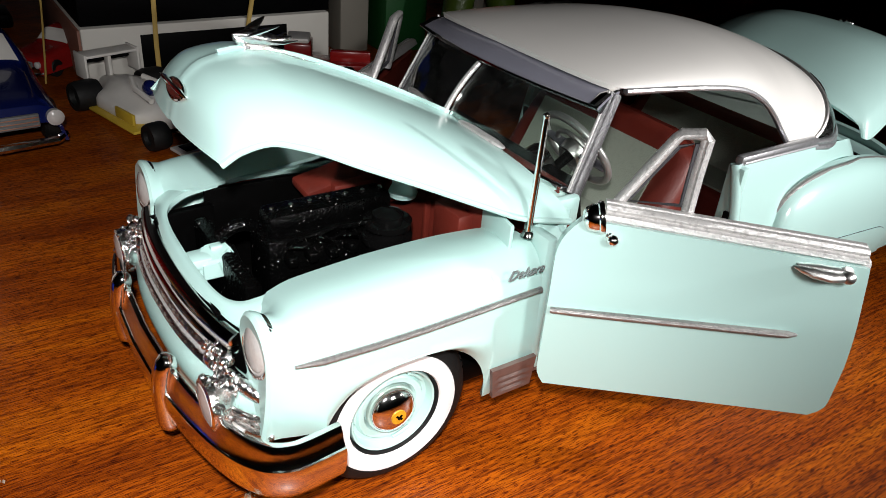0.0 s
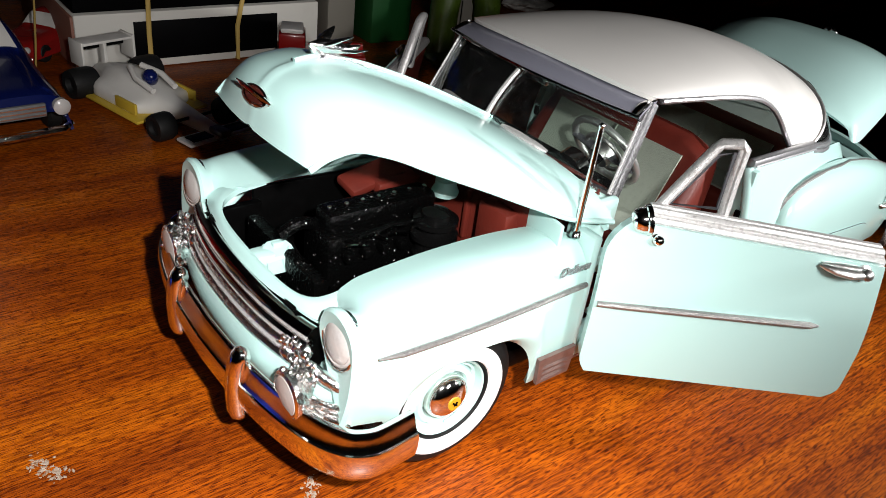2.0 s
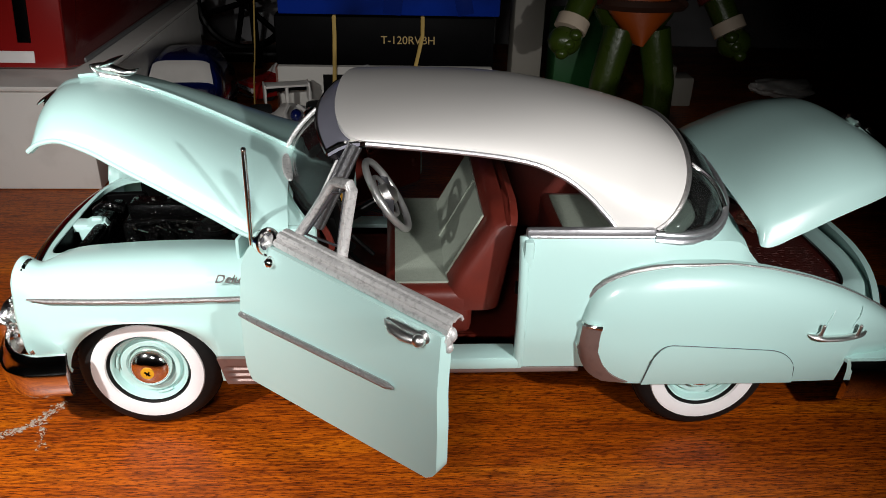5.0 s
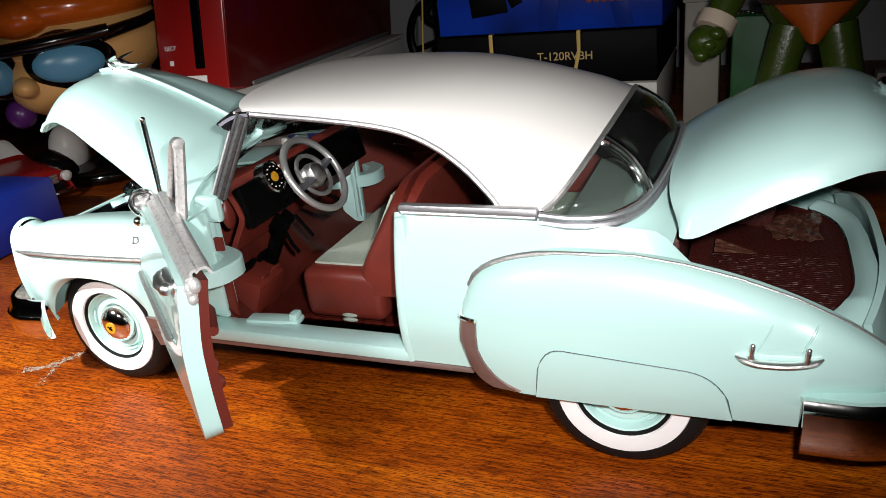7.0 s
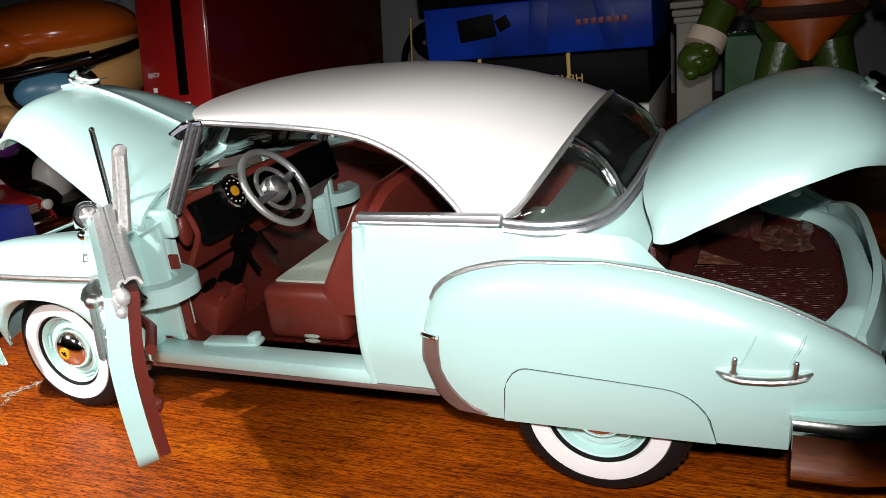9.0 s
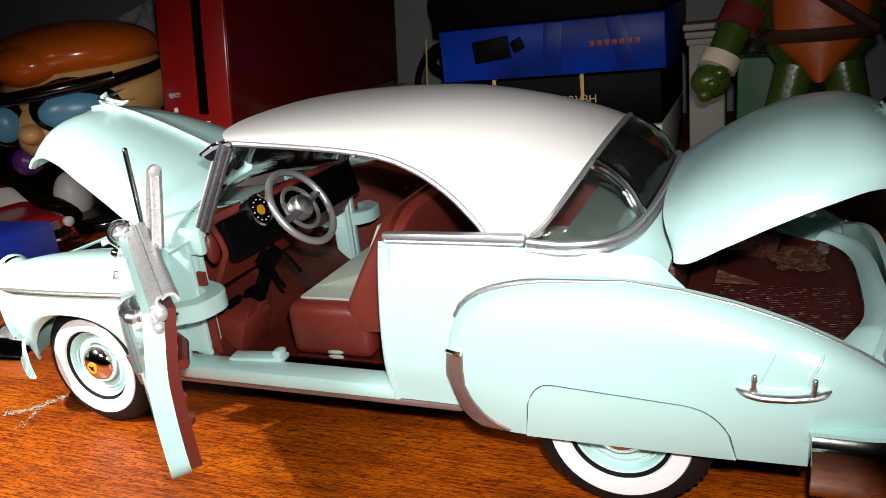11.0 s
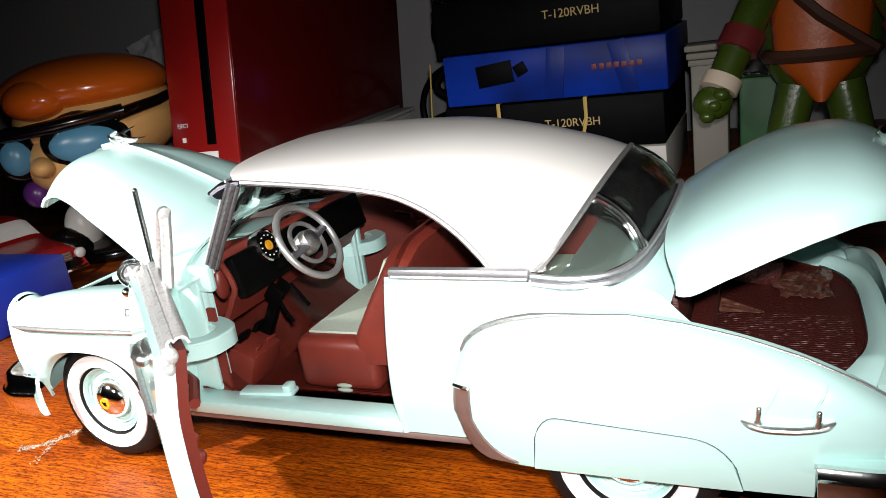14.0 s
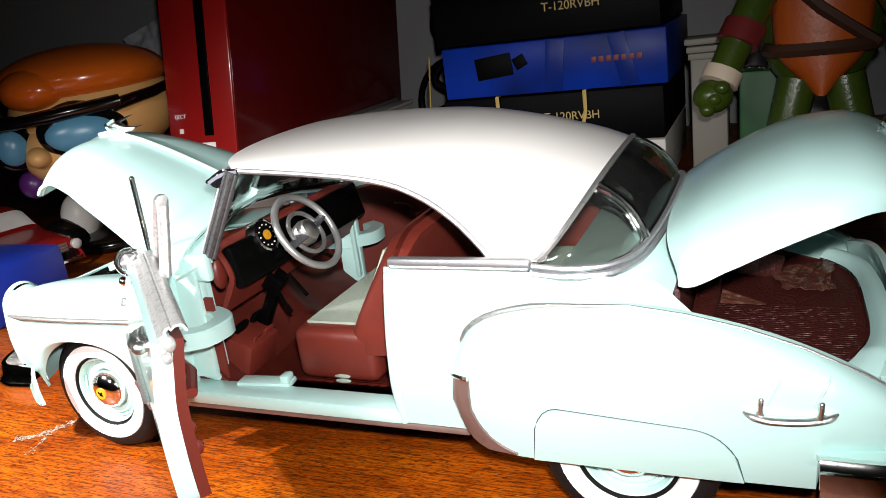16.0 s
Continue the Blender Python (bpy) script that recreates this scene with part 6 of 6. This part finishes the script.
# red toy car and blue base at the far left
toy_saloon(-4.85, 1.75, 75, RED_GLOSS, "red toy saloon with yellow flames beside a blue base", "toy cars", 1.05)
blue_base = thing("blue_tray", "blue plastic tray standing on the desk", "tray")
bm = bmesh.new()
block(bm, (-4.85, 0.9, 0.26), (1.5, 0.9, 0.52), 0.04)
part("tray_body", bm, stuff("blue_plastic", (0.01, 0.03, 0.30), 0.35, grain=20), blue_base)

# two toy figures as plain shapes
BUST = [stuff("tan_plastic", (0.72, 0.40, 0.14), 0.35, grain=20), stuff("orange_plastic", (0.62, 0.12, 0.010), 0.18, coat=0.6, grain=14), GLOSSBLACK,
        stuff("sky_blue_plastic", (0.10, 0.30, 0.46), 0.3, grain=30), WHITE_PLASTIC, stuff("purple_plastic", (0.10, 0.02, 0.16), 0.3, grain=30)]
bm = bmesh.new()
FACE = Vector((0.74, -0.67, 0))
SIDE = Vector((0.67, 0.74, 0))


def bust_at(a, b, c):
    """a across the face, b out of it, c up."""
    return Vector((-5.05, 3.02, 1.61)) + a * SIDE + b * FACE + Vector((0, 0, c))


def bust_ball(slot, a, b, c, size, n=24):
    first = len(bm.faces)
    m = Matrix((SIDE.to_4d(), FACE.to_4d(), Vector((0, 0, 1, 0)), Vector((0, 0, 0, 1)))).transposed()
    m.col[3] = (0, 0, 0, 1)
    bmesh.ops.create_uvsphere(bm, u_segments=n, v_segments=n // 2, radius=1.0, matrix=Matrix.Translation(bust_at(a, b, c)) @ m.to_3x3().to_4x4() @ Matrix.Diagonal((*size, 1)))
    bm.faces.ensure_lookup_table()
    for p in list(bm.faces)[first:]:
        p.material_index = slot


bust_ball(0, 0.02, 0.0, -0.06, (0.89, 0.74, 0.58), 36)
bust_ball(0, -0.34, 0.22, -0.42, (0.50, 0.50, 0.40), 28)
bust_ball(0, -0.64, 0.60, -0.42, (0.13, 0.20, 0.11))
bust_ball(0, 0.96, 0.10, -0.06, (0.10, 0.12, 0.17))
bust_ball(1, -0.03, 0.0, 0.31, (0.90, 0.78, 0.35), 40)
bust_ball(1, -0.48, 0.30, 0.25, (0.40, 0.46, 0.25), 28)
bust_ball(2, -0.16, 0.66, -0.20, (0.45, 0.14, 0.31), 32)
bust_ball(2, -0.86, 0.34, -0.26, (0.26, 0.14, 0.29), 28)
bust_ball(3, -0.18, 0.72, -0.23, (0.36, 0.125, 0.20), 32)
bust_ball(3, -0.87, 0.40, -0.29, (0.17, 0.125, 0.20), 28)
bust_ball(4, -0.42, 0.0, -1.24, (0.22, 0.24, 0.30), 28)
bust_ball(2, -0.02, 0.12, -1.53, (0.62, 0.46, 0.16), 28)
bust_ball(2, -0.62, 0.10, -1.40, (0.26, 0.24, 0.22), 20)
bust_ball(5, -0.78, 0.16, -0.74, (0.16, 0.16, 0.16), 20)
first = len(bm.faces)
tube(bm, [bust_at(-1.05, 0.42, -0.07), bust_at(-0.50, 0.76, -0.02), bust_at(0.26, 0.80, 0.04)], [0.06, 0.075, 0.07], 12)
tube(bm, [bust_at(0.18, 0.80, 0.0), bust_at(0.62, 0.60, 0.07), bust_at(0.94, 0.20, 0.14)], [0.07, 0.06, 0.05], 10)
bm.faces.ensure_lookup_table()
for p in list(bm.faces)[first:]:
    p.material_index = 2
tagged(part("toy_bust", bm, BUST), "tan toy figurine with glossy orange top and dark spectacles", "figurine")

GREEN, ORANGE, BELT, WRAP, CUFF = (stuff("olive_plastic", (0.035, 0.06, 0.006), 0.28, grain=90, second=(0.02, 0.035, 0.004), bump=0.3, bumps=500), stuff("orange_shell_plastic", (0.36, 0.065, 0.006), 0.4, grain=60, bump=0.3, bumps=300),
                                   stuff("dark_belt_plastic", (0.045, 0.018, 0.010), 0.45, grain=40), stuff("cream_wrap", (0.55, 0.45, 0.34), 0.6, grain=80), stuff("maroon_plastic", (0.12, 0.015, 0.015), 0.3, grain=40))
bm = bmesh.new()


def paint_from(n, slot):
    bm.faces.ensure_lookup_table()
    for p in list(bm.faces)[n:]:
        p.material_index = slot


def chest(u, v):
    a = 2 * PI * v
    z = 1.02 + 1.2 * u
    w = knots([(0, 0.06), (0.15, 0.22), (0.3, 0.36), (0.6, 0.40), (1, 0.42)], u)
    return Vector((2.37 + w * math.cos(a), 4.0 + 0.22 * math.sin(a), z))


rows = sheet(bm, chest, 14, 24)
bm.faces.new(rows[0][:-1])
bm.faces.new(rows[-1][:-1])
paint_from(0, 1)
n0 = len(bm.faces)
ball(bm, (2.37, 4.22, 1.7), (0.52, 0.28, 0.75), n=20)
ball(bm, (2.37, 4.05, 2.55), (0.28, 0.28, 0.32), n=20)
for s in (-1, 1):
    tube(bm, [(2.37 + s * 0.42, 3.95, 2.05), (2.37 + s * 0.58, 3.8, 1.72), (2.37 + s * 0.78, 3.6, 1.3)], [0.16, 0.15, 0.13], 12)
    ball(bm, (2.37 + s * 0.86, 3.55, 1.12), (0.17, 0.15, 0.15), n=14)
    for q in range(3):
        ball(bm, (2.37 + s * (0.90 - 0.06 * q), 3.45, 1.02 + 0.09 * q), (0.07, 0.07, 0.06), n=10)
    tube(bm, [(2.37 + s * 0.18, 4.02, 1.15), (2.37 + s * 0.30, 3.95, 0.6), (2.37 + s * 0.32, 3.95, 0.1)], [0.17, 0.16, 0.15], 12)
    ball(bm, (2.37 + s * 0.33, 3.88, 0.09), (0.17, 0.24, 0.09), n=12)
paint_from(n0, 0)
n1 = len(bm.faces)
for z in (1.42,):
    tube(bm, [Vector((2.37 + 0.43 * math.cos(2 * PI * k / 24), 4.0 + 0.25 * math.sin(2 * PI * k / 24), z)) for k in range(24)], 0.06, 6, 1.0, True)
tube(bm, [(2.0, 3.86, 2.1), (2.35, 3.75, 1.75), (2.78, 3.88, 1.42)], 0.055, 6)
paint_from(n1, 2)
n2 = len(bm.faces)
for s in (-1, 1):
    lathe(bm, [(0.10, -0.07), (0.165, -0.06), (0.165, 0.06), (0.10, 0.07)], Matrix.Translation((2.37 + s * 0.79, 3.6, 1.27)) @ Vector((0, 0, 1)).rotation_difference(Vector((s * 0.2, -0.2, -0.42))).to_matrix().to_4x4(), 18)
paint_from(n2, 3)
n3 = len(bm.faces)
for s in (-1, 1):
    lathe(bm, [(0.10, -0.1), (0.18, -0.09), (0.18, 0.09), (0.10, 0.1)], Matrix.Translation((2.37 + s * 0.63, 3.74, 1.60)) @ Vector((0, 0, 1)).rotation_difference(Vector((s * 0.2, -0.2, -0.42))).to_matrix().to_4x4(), 18)
paint_from(n3, 4)
bmesh.ops.recalc_face_normals(bm, faces=bm.faces[:])
tagged(part("toy_figure", bm, [GREEN, ORANGE, BELT, WRAP, CUFF]), "plain green toy figure with orange front and belts", "figurine")

# pale grey post with a stepped cap, beside the boxes
POST = stuff("grey_beige_plastic", (0.20, 0.185, 0.155), 0.6, grain=30)
post = thing("grey_post", "grey-beige plastic post with a stepped cap", "post")
bm = bmesh.new()
block(bm, (1.38, 5.1, 0.66), (0.36, 0.36, 1.32), 0.03)
part("shaft", bm, POST, post)
bm = bmesh.new()
for k, (w, z) in enumerate(((0.40, 1.33), (0.43, 1.40), (0.46, 1.48))):
    block(bm, (1.38, 5.1, z), (w, w, 0.065), 0.015)
part("cap", bm, POST, post)
green_box = thing("green_box", "dark green box with a silver chain", "box")
bm = bmesh.new()
block(bm, (1.95, 5.0, 0.58), (0.55, 0.5, 1.16), 0.03)
part("carton", bm, stuff("green_card", (0.004, 0.07, 0.012), 0.5, grain=20), green_box)
bm = bmesh.new()
for k in range(9):
    ball(bm, (1.73 + 0.045 * k, 4.72, 1.19 + 0.01 * math.sin(k)), (0.022, 0.018, 0.018), n=8)
part("chain", bm, CHROME, green_box, "silver bead chain")
for x, z, w, h, label in ((3.35, 0.18, 0.30, 0.36, "small pale grey box on the desk"), (3.15, 0.55, 0.22, 0.5, "narrow upright grey carton behind the figure")):
    small = thing("small_carton", label, "box")
    bm = bmesh.new()
    block(bm, (x, 5.2, h / 2), (w, 0.3, h), 0.02)
    part("carton", bm, POST, small)
rag = thing("white_bag", "crumpled white plastic bag", "bag")
bm = bmesh.new()
bmesh.ops.create_icosphere(bm, subdivisions=4, radius=1.0)
for v in bm.verts:
    d = 1 + 0.35 * noise.noise(v.co * 1.7) + 0.15 * noise.noise(v.co * 5)
    v.co = Vector((4.95 + 0.42 * v.co.x * d, 5.6 + 0.25 * v.co.y * d, 0.10 + 0.11 * v.co.z * d))
part("bag_body", bm, WHITE_PLASTIC, rag, "", 60)
sheet_bag = thing("crumpled_sheet", "crumpled pale plastic sheet standing by the wall", "sheet")
crease = lambda p: 0.10 * noise.noise(p * 1.6) + 0.05 * noise.noise(p * 4.1)
part("sheet_body", shell(lambda u, v: Vector((-8.75 + 1.15 * u, 7.5 + 0.25 * math.sin(3 * u), 2.65 * v - 0.35 * v * (1 - u) ** 2)) + Vector((0, 1.6 * crease(Vector((3 * u, 5 * v, 0.3))), 0)), 30, 40, 0.02, (-8.2, 9, 1)), stuff("pale_sheet", (0.42, 0.43, 0.46), 0.6, grain=8), sheet_bag, "", 60)
# black wire stand and a cable in front of the wall
wire = thing("wire_stand", "black bent wire stand before the wall", "stand")
bm = bmesh.new()
ring(bm, pose(-2.3, 7.2, 0.78, 90, 0, 0), 0.62, 0.05, 40, 8)
part("hoop", bm, BLACK, wire)
for a in (0.3, 1.35, 2.4):
    bm = bmesh.new()
    tube(bm, [(-2.3 + 0.62 * math.cos(a), 7.2, 0.78 + 0.62 * math.sin(a)), (-2.3 - 0.62 * math.cos(a), 7.2, 0.78 - 0.62 * math.sin(a))], 0.04, 8)
    part("spoke", bm, BLACK, wire)
bm = bmesh.new()
block(bm, (-2.3, 7.2, 0.08), (1.0, 0.5, 0.16), 0.04)
part("foot", bm, BLACK, wire)
cable = tube(bmesh.new(), along([(-2.05, 6.6, 0.03), (-2.05, 6.5, 0.9), (-2.3, 6.4, 1.2), (-2.0, 6.4, 1.6), (-2.22, 6.4, 1.9), (-2.1, 6.5, 2.6), (-2.0, 6.9, 3.4)], 40), 0.05, 8)
tagged(part("black_cable", cable, BLACK), "black looped cable hanging behind the boxes", "cable")
# scuff marks on the desk: scraps of pale flakes
SCUFF = stuff("scuff", (0.36, 0.29, 0.23), 0.8, grain=900, second=(0.2, 0.08, 0.02), amount=0.9, spread=0.45)


def scuff(pts, wide, count, label, seed):
    dice = random.Random(seed)
    bm = bmesh.new()
    for k in range(count):
        p = curve3(pts, dice.random())
        r = wide * dice.uniform(0.05, 0.22)
        at, a = Vector((p.x + dice.gauss(0, wide * 0.45), p.y + dice.gauss(0, wide * 0.45), 0.003)), dice.uniform(0, PI)
        long = Vector((math.cos(a), math.sin(a), 0)) * r * dice.uniform(1.0, 3.0)
        across = Vector((-math.sin(a), math.cos(a), 0)) * r
        low = [bm.verts.new(at + q) for q in (long, across * 0.9, -long * 0.8, -across)]
        tip = bm.verts.new(at + Vector((0, 0, 0.003)))
        for i in range(4):
            bm.faces.new((low[i], low[(i + 1) % 4], tip))
    tagged(part("scuff", bm, SCUFF), label, "scuff", "scuffs")


scuff([(-2.24, -0.84, 0), (-2.14, -0.80, 0), (-2.06, -0.70, 0), (-2.00, -0.57, 0)], 0.032, 260, "long white scuff on the desk beside the model", 3)
scuff([(-2.95, 0.10, 0), (-2.91, 0.03, 0), (-2.87, -0.04, 0)], 0.045, 70, "small pale scuff on the desk", 5)
scuff([(-2.06, -0.72, 0), (-2.02, -0.82, 0), (-1.98, -0.95, 0)], 0.028, 60, "short pale scuff on the desk", 8)
